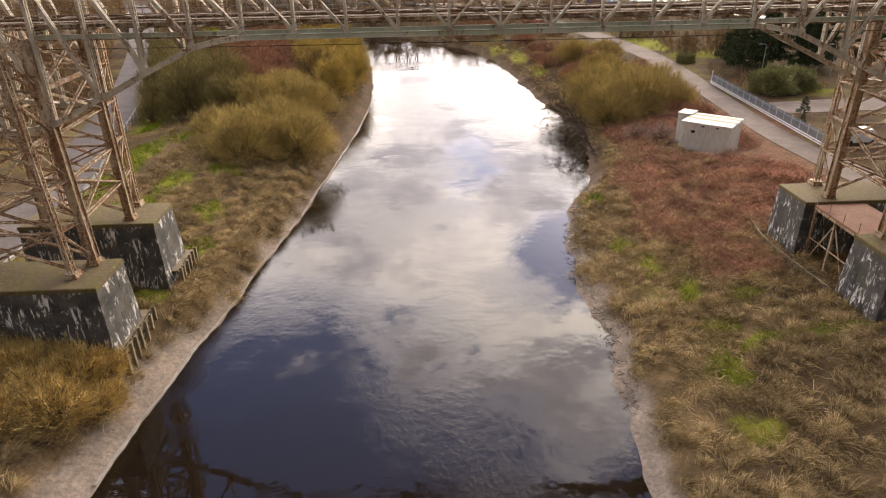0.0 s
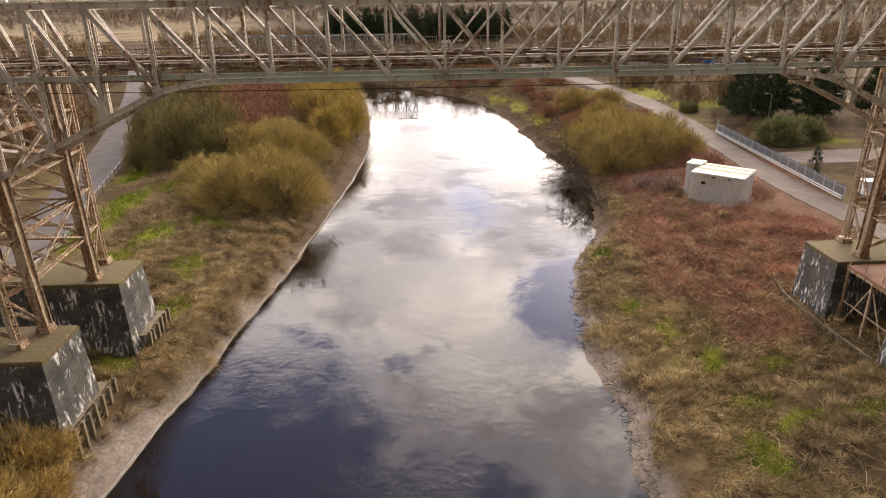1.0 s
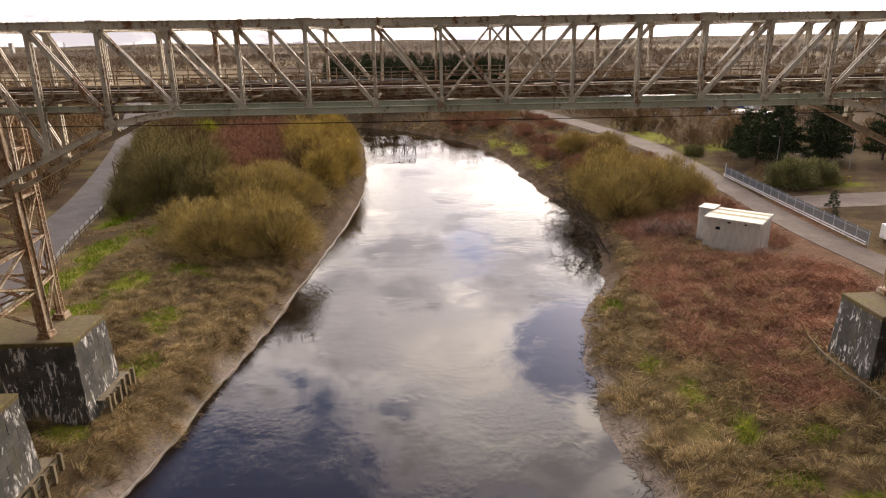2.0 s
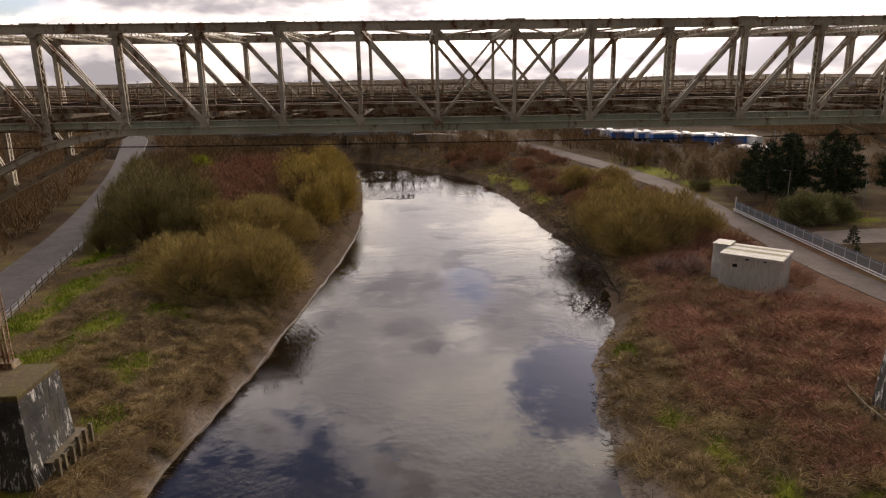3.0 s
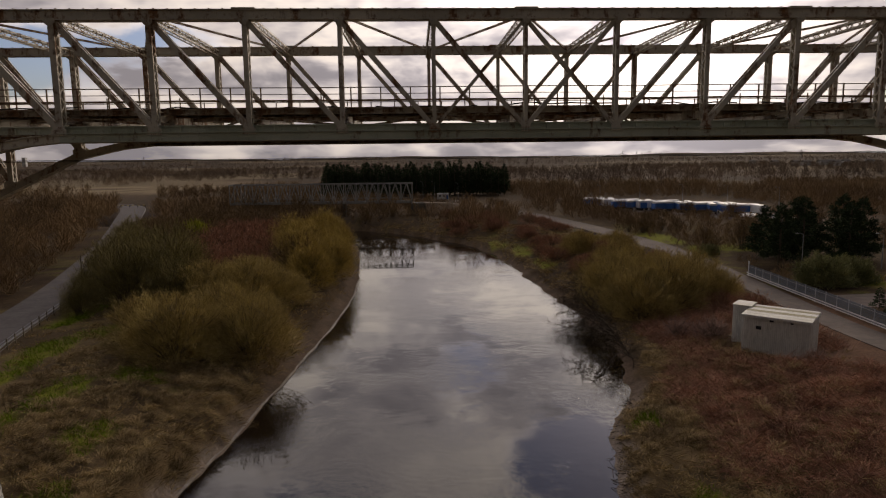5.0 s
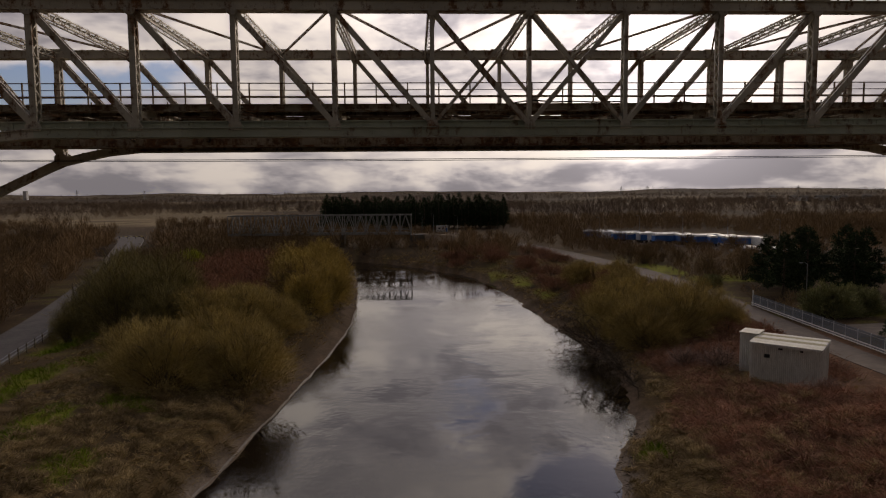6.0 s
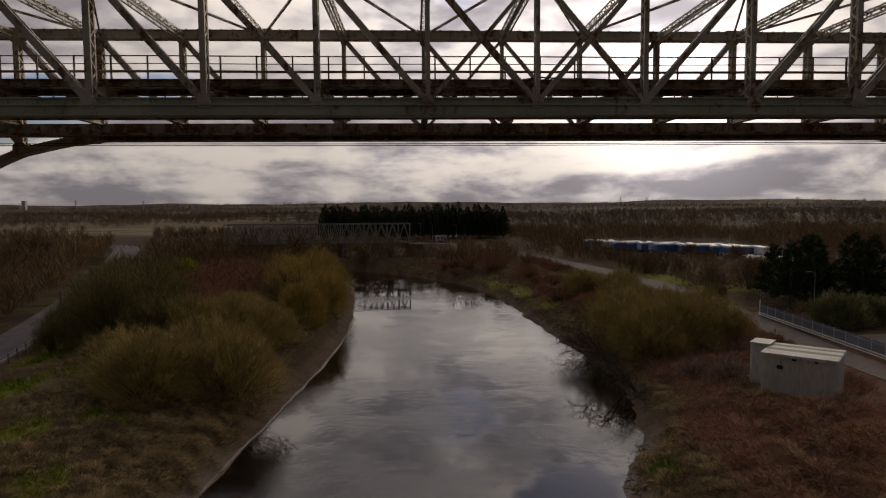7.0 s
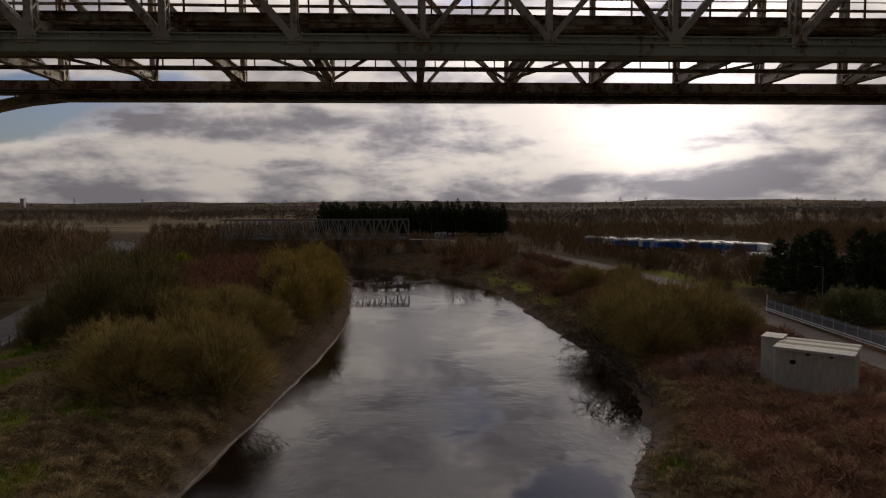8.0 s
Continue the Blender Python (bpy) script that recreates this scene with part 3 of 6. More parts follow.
WEST_EDGE = curve_pts([(-43, -60), (-43, 30), (-45.5, 75), (-51.3, 98), (-58, 125), (-68.3, 157), (-83, 198), (-106, 260), (-132, 326), (-150, 352)])
WEST_FAR = curve_pts([(-50, -60), (-50, 30), (-52.5, 77), (-58.8, 101), (-65.8, 128), (-76.6, 161), (-91.5, 202), (-116, 262), (-144, 326), (-166, 346)])
KERB_IN = [p + np.array([0.28, -0.1]) for p in WEST_EDGE]
ribbon("kerb_west", KERB_IN, WEST_EDGE, FLAT + 0.16, KERB, "pale concrete kerb along the lane", "kerb", 0.2)
ribbon("road_west", WEST_EDGE, WEST_FAR, FLAT + 0.07, ASPHALT, "worn grey tarmac lane beside the river", "road")
EAST_EDGE = curve_pts([(57, 20), (54.5, 60), (52, 84), (51.3, 100), (52.4, 123), (53.4, 150), (52.2, 178), (43.5, 229), (28, 290), (10, 345)])
EAST_FAR = curve_pts([(64, 20), (60, 62), (56.6, 89), (56.2, 104), (57.6, 127), (59.2, 152), (58.8, 182), (50, 236), (34, 297), (15, 352)])
ribbon("road_east", EAST_EDGE, EAST_FAR, FLAT + 0.07, GRAVEL, "dusty pale gravel track along the bank", "road")
# ---- the transporter bridge ----
XC, PITCH, N = 4.97, 3.67, 14
NEAR, FAR_Y = 45.95, 54.75
Z_LOW, Z_TOP = 26.88, 31.52


def node_x(j):
    return XC + PITCH * j


def low_z(x):
    """The bottom chord, which curves down to the towers."""
    a = abs(x - XC)
    return float(np.interp(a, [0, 18.3, 20, 22.2, 25.5, 29.1, 33.2, 36.5, 40, 43.5, 47, 51.4], [Z_LOW, Z_LOW, 26.7, 26.2, 24.65, 22.95, 20.9, 20.4, 20.9, 22.9, 24.6, 26.6]))


def heft(j):
    return min(1.0, 0.55 + abs(j) * 0.075)


# the bridge crosses a little askew
SKEW = Matrix.Translation((XC, NEAR, 0)) @ Matrix.Rotation(radians(1.3), 4, "Z") @ Matrix.Translation((-XC, -NEAR, 0))
bridge = thing("transporter_bridge", "disused riveted steel truss bridge with peeling pale green paint and rust", "bridge")


def chord(pts, w, h, name, mt):
    """Riveted box chord along pts with overhanging cover plates; its rivet heads are a part of it."""
    a, c, k, e = w / 2, h / 2, w / 2 + 0.06, h * 0.1
    o = [(-k, -c), (k, -c), (k, -c + e), (a, -c + e), (a, c - e), (k, c - e), (k, c), (-k, c), (-k, c - e), (-a, c - e), (-a, -c + e), (-k, -c + e)]
    n = len(o)
    v = [(p[0], p[1] + s, p[2] + u) for p in pts for s, u in o]
    f = [(m * n + i, m * n + (i + 1) % n, (m + 1) * n + (i + 1) % n, (m + 1) * n + i) for m in range(len(pts) - 1) for i in range(n)]
    f += [tuple(range(n - 1, -1, -1)), tuple((len(pts) - 1) * n + i for i in range(n))]
    bar = part(name, Shape().add(v, f), mt, bridge)
    r = Shape()
    for p, q in zip(pts, pts[1:]):
        p, q = Vector(p), Vector(q)
        m = max(1, int((q - p).length / 0.46))
        for i in range(m):
            x = p + (q - p) * ((i + 0.5) / m)
            for s in (-1, 1):
                r.box(x + Vector((0, s * a, c + 0.015)), (0.06, 0.06, 0.045))
                r.box(x + Vector((0, s * (a + 0.01), -c * 0.35)), (0.04, 0.03, 0.04))
    tagged(part("rivet_seam", r, mt, bar), kind="stuff")
    return bar


def gusset(shape, x, z, y, s, w=0.62, h=0.55):
    """A plate with clipped corners on one face of the truss."""
    t = 0.025
    o = [(-w / 2, -h / 2), (w / 2, -h / 2), (w / 2, h * 0.1), (w * 0.25, h / 2), (-w * 0.25, h / 2), (-w / 2, h * 0.1)]
    v = [(x + a, y + e * t / 2, z + b * s) for e in (-1, 1) for a, b in o]
    f = [tuple(range(5, -1, -1)), tuple(range(6, 12))] + [(i, (i + 1) % 6, 6 + (i + 1) % 6, 6 + i) for i in range(6)]
    shape.add(v, f)
    for i in range(3):
        for k in range(2):
            shape.box((x - w * 0.3 + i * w * 0.3, y - t, z + (k * 0.22 - 0.2) * h * s), (0.045, 0.03, 0.045))


def truss(y, inward):
    for j in range(-N, N):
        x0, x1 = node_x(j), node_x(j + 1)
        top = chord([(x0, y, Z_TOP), (x1, y, Z_TOP)], 0.42, 0.40, "top_chord", STEEL)
        if j % 3 == 0:
            part("splice_plate", Shape().box((x0, y, Z_TOP + 0.225), (0.9, 0.56, 0.05)), STEEL, top)
        steps = 1 if abs(j + 0.5) < 5 else 5
        xs = [x0 + (x1 - x0) * k / steps for k in range(steps + 1)]
        chord([(x, y, low_z(x)) for x in xs], 0.52, 0.36, "bottom_chord", STEEL_GREEN if steps == 1 else STEEL)
        if abs(j + 0.5) < 9:
            # upper web of the chord, set back behind the posts
            web = part("side_web", Shape().profile((x0, y + inward * 0.1, 27.17), (x1, y + inward * 0.1, 27.17), [(-0.025, -0.15), (0.025, -0.15), (0.025, 0.12), (0.11, 0.12), (0.11, 0.16), (-0.11, 0.16), (-0.11, 0.12), (-0.025, 0.12)]), STEEL_GREEN, bridge)
            for k in range(1, 4):
                part("stiffener", Shape().box((x0 + (x1 - x0) * k / 4, y + inward * 0.1, 27.15), (0.05, 0.16, 0.24)), STEEL_GREEN, web)
            if inward > 0:
                part("edge_beam", Shape().i_beam((x0, y + inward * 0.42, 27.87), (x1, y + inward * 0.42, 27.87), 0.2, 0.24), STEEL_RUST, bridge)
        if abs(j + 0.5) < 9:
            # runway girder on the inner side of the chord, with a broad dark soffit
            ya, yb = y + inward * 0.27, y + inward * 1.42
            part("runway_girder", Shape().profile((x0, (ya + yb) / 2, 26.96), (x1, (ya + yb) / 2, 26.96), [(-0.57, -0.09), (0.57, -0.09), (0.57, 0.0), (0.5, 0.0), (0.5, -0.05), (-0.5, -0.05), (-0.5, 0.0), (-0.57, 0.0)]), STEEL_RUST, bridge)
            if inward < 0:
                part("inner_web", Shape().box(((x0 + x1) / 2, y - 0.32, 27.24), (x1 - x0, 0.03, 0.5)), STEEL_RUST, bridge)
        if abs(j + 0.5) < 5:
            yy = y + inward * 0.42
            part("trolley_rail", Shape().profile((x0, yy, 26.78), (x1, yy, 26.78), [(-0.17, -0.06), (0.17, -0.06), (0.17, -0.02), (0.05, -0.02), (0.05, 0.07), (-0.05, 0.07), (-0.05, -0.02), (-0.17, -0.02)]), STEEL_RUST, bridge)
    for j in range(-N, N + 1):
        x, h = node_x(j), heft(j)
        zb = low_z(x)
        wide, deep = 0.25 * h, 0.42
        p, q = (x, y, zb), (x, y, Z_TOP - 0.1)
        post = part("post", Shape().channel(p, q, -deep / 2, wide, 0.1), STEEL, bridge)
        part("channel", Shape().channel(p, q, deep / 2, wide, 0.1), STEEL, post)
        tagged(part("lacing", Shape().lacing((x, y, zb + 0.3), (x, y, Z_TOP - 0.3), deep - 0.06, wide - 0.03, 0.34, 0.06), STEEL, post), kind="stuff")
        for e in (-1, 1):
            s = Shape()
            gusset(s, x, zb + 0.25, y + e * 0.28, 1, 0.5 * h + 0.12, 0.36)
            part("gusset", s, STEEL, post)
            s = Shape()
            gusset(s, x, Z_TOP - 0.26, y + e * 0.27, -1, 0.36 * h + 0.1, 0.26)
            part("gusset", s, STEEL, post)
    pairs = []
    for j in range(-N, 0):
        pairs.append((j, j + 1, heft(j)))
        pairs.append((-j, -j - 1, heft(j)))
    pairs += [(0, -1, 0.42), (0, 1, 0.42)]
    for a, b, h in pairs:
        xa, xb = node_x(a), node_x(b)
        p, q = Vector((xa, y, Z_TOP - 0.15)), Vector((xb, y, low_z(xb) + 0.25))
        bar = part("diagonal", Shape().channel(p, q, -0.17, 0.27 * h, 0.1), STEEL, bridge)
        part("channel", Shape().channel(p, q, 0.17, 0.27 * h, 0.1), STEEL, bar)
        for k in (0.12, 0.5, 0.88):
            part("batten", Shape().box(p + (q - p) * k, (0.2 * h, 0.36, 0.2 * h)), STEEL, bar)


truss(NEAR, 1)
truss(FAR_Y, -1)

for j in range(-N, N + 1):
    x = node_x(j)
    # floor beam with knee brackets
    beam = part("floor_beam", Shape().i_beam((x, NEAR + 0.2, 27.66), (x, FAR_Y - 0.2, 27.66), 0.3, 0.46, 0.035, (1, 0, 0)), STEEL, bridge)
    for ya, yb in ((NEAR + 0.15, NEAR + 1.5), (FAR_Y - 0.15, FAR_Y - 1.5)):
        part("knee", Shape().beam((x, ya, 27.2), (x, yb, 27.6), 0.1, 0.1, (1, 0, 0)), STEEL_RUST, beam)
    # latticed top strut
    strut = None
    for ex in (-1, 1):
        for ez in (-1, 1):
            o = [(ex * 0.16, ez * 0.17), (ex * 0.09, ez * 0.17), (ex * 0.09, ez * 0.15), (ex * 0.14, ez * 0.15), (ex * 0.14, ez * 0.10), (ex * 0.16, ez * 0.10)]
            bar = part("angle" if strut else "top_strut", Shape().profile((x, NEAR, Z_TOP - 0.1), (x, FAR_Y, Z_TOP - 0.1), o, (1, 0, 0)), STEEL, strut or bridge)
            strut = strut or bar
    lace = Shape()
    n = 22
    for k in range(n):
        ya, yb = NEAR + (FAR_Y - NEAR) * k / n, NEAR + (FAR_Y - NEAR) * (k + 1) / n
        sg = 1 if k % 2 else -1
        lace.beam((x - sg * 0.15, ya, Z_TOP + 0.08), (x + sg * 0.15, yb, Z_TOP + 0.08), 0.05, 0.02, (1, 0, 0))
        for ex in (-0.15, 0.15):
            lace.beam((x + ex, ya, Z_TOP - 0.1 - sg * 0.15), (x + ex, yb, Z_TOP - 0.1 + sg * 0.15), 0.02, 0.05, (1, 0, 0))
    tagged(part("lacing", lace, STEEL, strut), kind="stuff")
    if j < N and j % 2 == 0:
        for k in (j, j + 1):
            if k < N:
                mid = Shape()
                xa, xb = node_x(k), node_x(k + 1)
                ya, yb = (NEAR, FAR_Y) if k % 2 == 0 else (FAR_Y, NEAR)
                mid.beam((xa, ya, Z_TOP), (xb, yb, Z_TOP), 0.09, 0.07, (0, 0, 1))
                part("wind_brace", mid, STEEL_RUST, bridge)
                for ra, rb, z in ((yb, ya, 27.62),):
                    part("deck_brace", Shape().beam((xa, ra, z), (xb, rb, z), 0.1, 0.08, (0, 0, 1)), STEEL_RUST, bridge)
# longitudinal stringers, rails and walkway
XA, XB = node_x(-N), node_x(N)
for y, w, h, z, mt in ((47.0, 0.16, 0.2, 27.88, STEEL_RUST), (48.15, 0.2, 0.22, 27.86, STEEL_RUST), (50.35, 0.16, 0.2, 27.8, STEEL_RUST), (50.5, 0.1, 0.12, 27.22, STEEL_RUST), (53.3, 0.07, 0.08, 27.84, STEEL_RUST)):
    part("stringer", Shape().i_beam((XA, y, z), (XB, y, z), w, h, 0.03), mt, bridge)
rng = np.random.default_rng(5)
for y in (47.55, 50.9):
    for j in range(-N, N):
        for k in range(4):
            if rng.random() < 0.14:
                continue
            part("walkway_plate", Shape().box((node_x(j) + (k + 0.5) * PITCH / 4, y, 28.02 + rng.normal(0, 0.008)), (PITCH / 4 - 0.03, 0.95, 0.035)), DECK_RUST, bridge)
for y in (49.0, 49.5, 51.3, 51.8):
    part("rail", Shape().i_beam((XA, y, 28.01), (XB, y, 28.01), 0.13, 0.13, 0.035), DECK_RUST, bridge)
for k in range(int((XB - XA) / 0.8)):
    if rng.random() < 0.25:
        continue
    x = XA + k * 0.8
    s = Shape().box((x, 49.25, 27.9), (0.2, 0.9, 0.1)) if k % 2 else Shape().box((x, 51.55, 27.9), (0.2, 0.9, 0.1))
    part("sleeper", s, DECK_RUST, bridge)
# handrails: short posts with three rails, and taller standards between
for y, dx in ((46.75, 0.0), (53.95, 0.35)):
    for k in range(int((XB - XA) / 1.22)):
        x = XA + 0.4 + dx + k * 1.22
        tall_one = k % 3 == 1 and y > 50
        part("railing_post", Shape().beam((x, y, 28.0), (x, y, 29.12 if tall_one else 28.86), 0.05 if k % 3 else 0.065, 0.05), STEEL_RUST, bridge)
    for z, thick in ((28.32, 0.045), (28.58, 0.016), (28.84, 0.022)):
        part("handrail", Shape().tube([(XA + (XB - XA) * k / 24, y, z + 0.012 * math.sin(k * 2.3)) for k in range(25)], thick, 6), STEEL_RUST, bridge)
# service pipe and sagging cables under the deck
part("pipe", Shape().tube([(XA, 48.5, 28.1), (XB, 48.5, 28.12)], 0.07, 8), DECK_RUST, bridge)
for y, z in ((47.8, 25.95), (47.95, 25.9)):
    pts = [(XA + (XB - XA) * k / 40, y, z + 0.35 * ((k - 20) / 20) ** 2) for k in range(41)]
    part("cable", Shape().tube(pts, 0.014, 4), DARK, bridge)

for k in range(16):
    x = XA + 6 + k * 5.6
    y = rng.uniform(47.2, 49.0)
    pts = [(x + t * 0.9, y + 0.25 * math.sin(t * 1.7 + k), 28.12 + 0.1 * math.sin(t * 1.3 + k * 2) ** 2) for t in range(6)]
    part("slack_cable", Shape().tube(pts, 0.03, 5), DARK, bridge)

# towers
PIER_TOP_Z = 9.5


def tower(mirror):
    def mx(x):
        return x if not mirror else 2 * XC - x

    legs = []
    for x0, x1 in ((-27.9, -28.8), (-36.4, -36.0)):
        for y0, y1, laced in ((45.7, NEAR, False), (43.4, 42.4, True), (55.0, FAR_Y, False), (58.6, 57.6, True)):
            if laced and x0 > -30:
                x0 -= 0.7
            p, q = Vector((mx(x0), y0, PIER_TOP_Z + 0.12)), Vector((mx(x1), y1, 27.1))
            legs.append((p, q, laced))
            w = 0.8 if not laced else 0.62
            if laced:
                leg = None
                for ey in (-1, 1):
                    for ex in (-1, 1):
                        a, c = ey * w / 2, ex * 0.2
                        o = [(a, c), (a - ey * 0.13, c), (a - ey * 0.13, c - ex * 0.03), (a - ey * 0.03, c - ex * 0.03), (a - ey * 0.03, c - ex * 0.13), (a, c - ex * 0.13)]
                        bar = part("angle" if leg else "tower_leg", Shape().profile(p, q, o), STEEL_TOWER, leg or bridge)
                        leg = leg or bar
                tagged(part("lacing", Shape().lacing(p + Vector((0, 0, 0.4)), q, w, 0.4, 0.36, 0.055).lacing(p + Vector((0, 0, 0.4)), q, 0.38, w, 0.36, 0.055, (1, 0, 0)), STEEL_TOWER, leg), kind="stuff")
            else:
                a, c, k = w / 2, 0.22, 0.36
                o = [(-a, -k), (-a + 0.05, -k), (-a + 0.05, -c), (a - 0.05, -c), (a - 0.05, -k), (a, -k), (a, k), (a - 0.05, k), (a - 0.05, c), (-a + 0.05, c), (-a + 0.05, k), (-a, k)]
                leg = part("tower_leg", Shape().profile(p, q, o), STEEL_TOWER, bridge)
            part("base_plate", Shape().box(p + Vector((0, 0, -0.06)), (1.0, 1.1, 0.12)), STEEL_TOWER, leg)
            part("shoe", Shape().box(p + Vector((0, 0, 0.15)), (0.86, 0.95, 0.32)), STEEL_TOWER, leg)
            for a in (-0.42, 0.42):
                for c in (-0.47, 0.47):
                    part("bolt", Shape().box(p + Vector((a, c, 0.05)), (0.1, 0.1, 0.12)), STEEL_TOWER, leg)

    def at(k, z):
        p, q, _ = legs[k]
        return p + (q - p) * ((z - p.z) / (q.z - p.z))

    def brace(a, b, w, laced):
        side = Vector((1, 0, 0)) if abs((b - a).x) < abs((b - a).y) else Vector((0, 1, 0))
        if laced:
            ob = part("tower_brace", Shape().beam(a - side * (w / 2), b - side * (w / 2), 0.04, 0.14, side), STEEL_TOWER, bridge)
            part("flat", Shape().beam(a + side * (w / 2), b + side * (w / 2), 0.04, 0.14, side), STEEL_TOWER, ob)
        else:
            ob = part("tower_brace", Shape().profile(a, b, [(-w / 2, -0.015), (w / 2, -0.015), (w / 2, 0.015), (0.015, 0.015), (0.015, w * 0.6), (-0.015, w * 0.6), (-0.015, 0.015), (-w / 2, 0.015)], side), STEEL_TOWER, bridge)
        if laced:
            lc = Shape()
            d = b - a
            n = max(3, round(d.length / 0.4))
            for k in range(n):
                g = 1 if k % 2 else -1
                lc.beam(a + d * (k / n) + side * (g * w / 2), a + d * ((k + 1) / n) - side * (g * w / 2), 0.05, 0.02, side)
            tagged(part("lacing", lc, STEEL_TOWER, ob), kind="stuff")

    levels = [9.9, 13.3, 16.7, 20.1, 23.5, 26.8]
    for k in range(5):
        lo, hi = levels[k], levels[k + 1]
        for a, b in ((0, 4), (2, 6), (1, 5), (3, 7)):
            brace(at(a, lo + 0.3), at(b, hi), 0.26, True)
            brace(at(b, lo + 0.3), at(a, hi), 0.24, True)
            brace(at(a, hi), at(b, hi), 0.3, True)
        for a, b in ((0, 1), (2, 3), (4, 5), (6, 7)):
            brace(at(a, lo + 0.2), at(b, hi), 0.2, True)
            brace(at(a, hi), at(b, hi), 0.24, True)
    for k in (1, 3, 4):
        for a, b in ((0, 2), (4, 6)):
            brace(at(a, levels[k]), at(b, levels[k + 1]), 0.26, True)
            brace(at(b, levels[k]), at(a, levels[k + 1]), 0.26, True)
            brace(at(a, levels[k + 1] - 0.1), at(b, levels[k + 1] - 0.1), 0.34, True)
            brace(at(a, levels[k]), at(b, levels[k]), 0.34, True)


tower(False)
tower(True)
bridge.matrix_basis = SKEW


# ---- masonry piers ----
def pier(x0, x1, y0, y1, top, base, lean):
    cx, cy = (x0 + x1) / 2, (y0 + y1) / 2
    ob = thing("bridge_pier", "massive dark blockwork pier streaked with white lime, mossy top", "pier", "bridge piers", at=(cx, cy, base))
    inv = Matrix.Translation((-cx, -cy, -base))

    def place(name, shape, mt, label=""):
        me = shape.mesh(name, mt)
        me.transform(inv)
        return part(name, me, mt, ob, label)

    core = Shape()
    g = lean

    def ring(z, grow):
        f = (top - z) / (top - base) * g + grow
        return [(x0 - f, y0 - f, z), (x1 + f, y0 - f, z), (x1 + f, y1 + f, z), (x0 - f, y1 + f, z)]

    core.add(ring(base, -0.06) + ring(top - 0.35, -0.06), [(3, 2, 1, 0), (4, 5, 6, 7), (0, 1, 5, 4), (1, 2, 6, 5), (2, 3, 7, 6), (3, 0, 4, 7)])
    place("core", core, PIER_STONE)
    cap = Shape()
    cap.add([(x0 - .1, y0 - .1, top - .36), (x1 + .1, y0 - .1, top - .36), (x1 + .1, y1 + .1, top - .36), (x0 - .1, y1 + .1, top - .36), (x0 - .1, y0 - .1, top - .06), (x1 + .1, y0 - .1, top - .06), (x1 + .1, y1 + .1, top - .06), (x0 - .1, y1 + .1, top - .06),
             (x0 - .03, y0 - .03, top), (x1 + .03, y0 - .03, top), (x1 + .03, y1 + .03, top), (x0 - .03, y1 + .03, top)],
            [(0, 1, 5, 4), (1, 2, 6, 5), (2, 3, 7, 6), (3, 0, 4, 7), (4, 5, 9, 8), (5, 6, 10, 9), (6, 7, 11, 10), (7, 4, 8, 11), (8, 9, 10, 11), (3, 2, 1, 0)])
    place("coping", cap, PIER_TOP, "mossy stone coping")
    # courses of blocks
    rg = random.Random(int(cx * 10 + cy))
    courses = int((top - 0.36 - base) / 0.78)
    ch = (top - 0.36 - base) / courses
    for c in range(courses):
        z = base + c * ch
        f0, f1 = (top - z) / (top - base) * g, (top - z - ch) / (top - base) * g
        for axis_x, lo, hi, fixed, sgn in ((True, x0, x1, y0, -1), (False, y0, y1, x1, 1), (False, y0, y1, x0, -1), (True, x0, x1, y1, 1)):
            n = max(2, round((hi - lo) / 1.6))
            cuts = [lo - f0 + (hi - lo + 2 * f0) * (k + (0.5 if c % 2 and 0 < k < n else 0) * 0.9) / n for k in range(n + 1)]
            for a, b in zip(cuts, cuts[1:]):
                pr = rg.uniform(0.0, 0.02)
                out = []
                for zz, f in ((z + 0.006, f0), (z + ch - 0.006, f1)):
                    for u, dd in ((a + 0.006, 0), (b - 0.006, 0), (b - 0.018, pr + 0.02), (a + 0.018, pr + 0.02)):
                        w = fixed + sgn * (f - 0.09 + (0.09 if dd else 0) + dd)
                        out.append((u, w, zz) if axis_x else (w, u, zz))
                s = Shape().add(out, [(0, 1, 5, 4), (1, 2, 6, 5), (2, 3, 7, 6), (3, 0, 4, 7), (3, 2, 1, 0), (4, 5, 6, 7)])
                place("block", s, PIER_STONE)
    ob.matrix_basis = SKEW @ Matrix.Translation((cx, cy, base))
    return ob


pier(-38.5, -26.1, 41.4, 46.4, 9.5, 2.6, 0.35)
pier(-38.5, -26.2, 53.9, 58.9, 9.5, 2.6, 0.35)
pier(36.0, 48.4, 41.4, 46.4, 9.5, 2.2, 0.35)
pier(35.8, 48.4, 53.9, 58.9, 9.5, 2.2, 0.35)
# ---- shrubs and trees ----
def gz(x, y):
    return float(ground_z(np.array([x]), np.array([y]))[0])


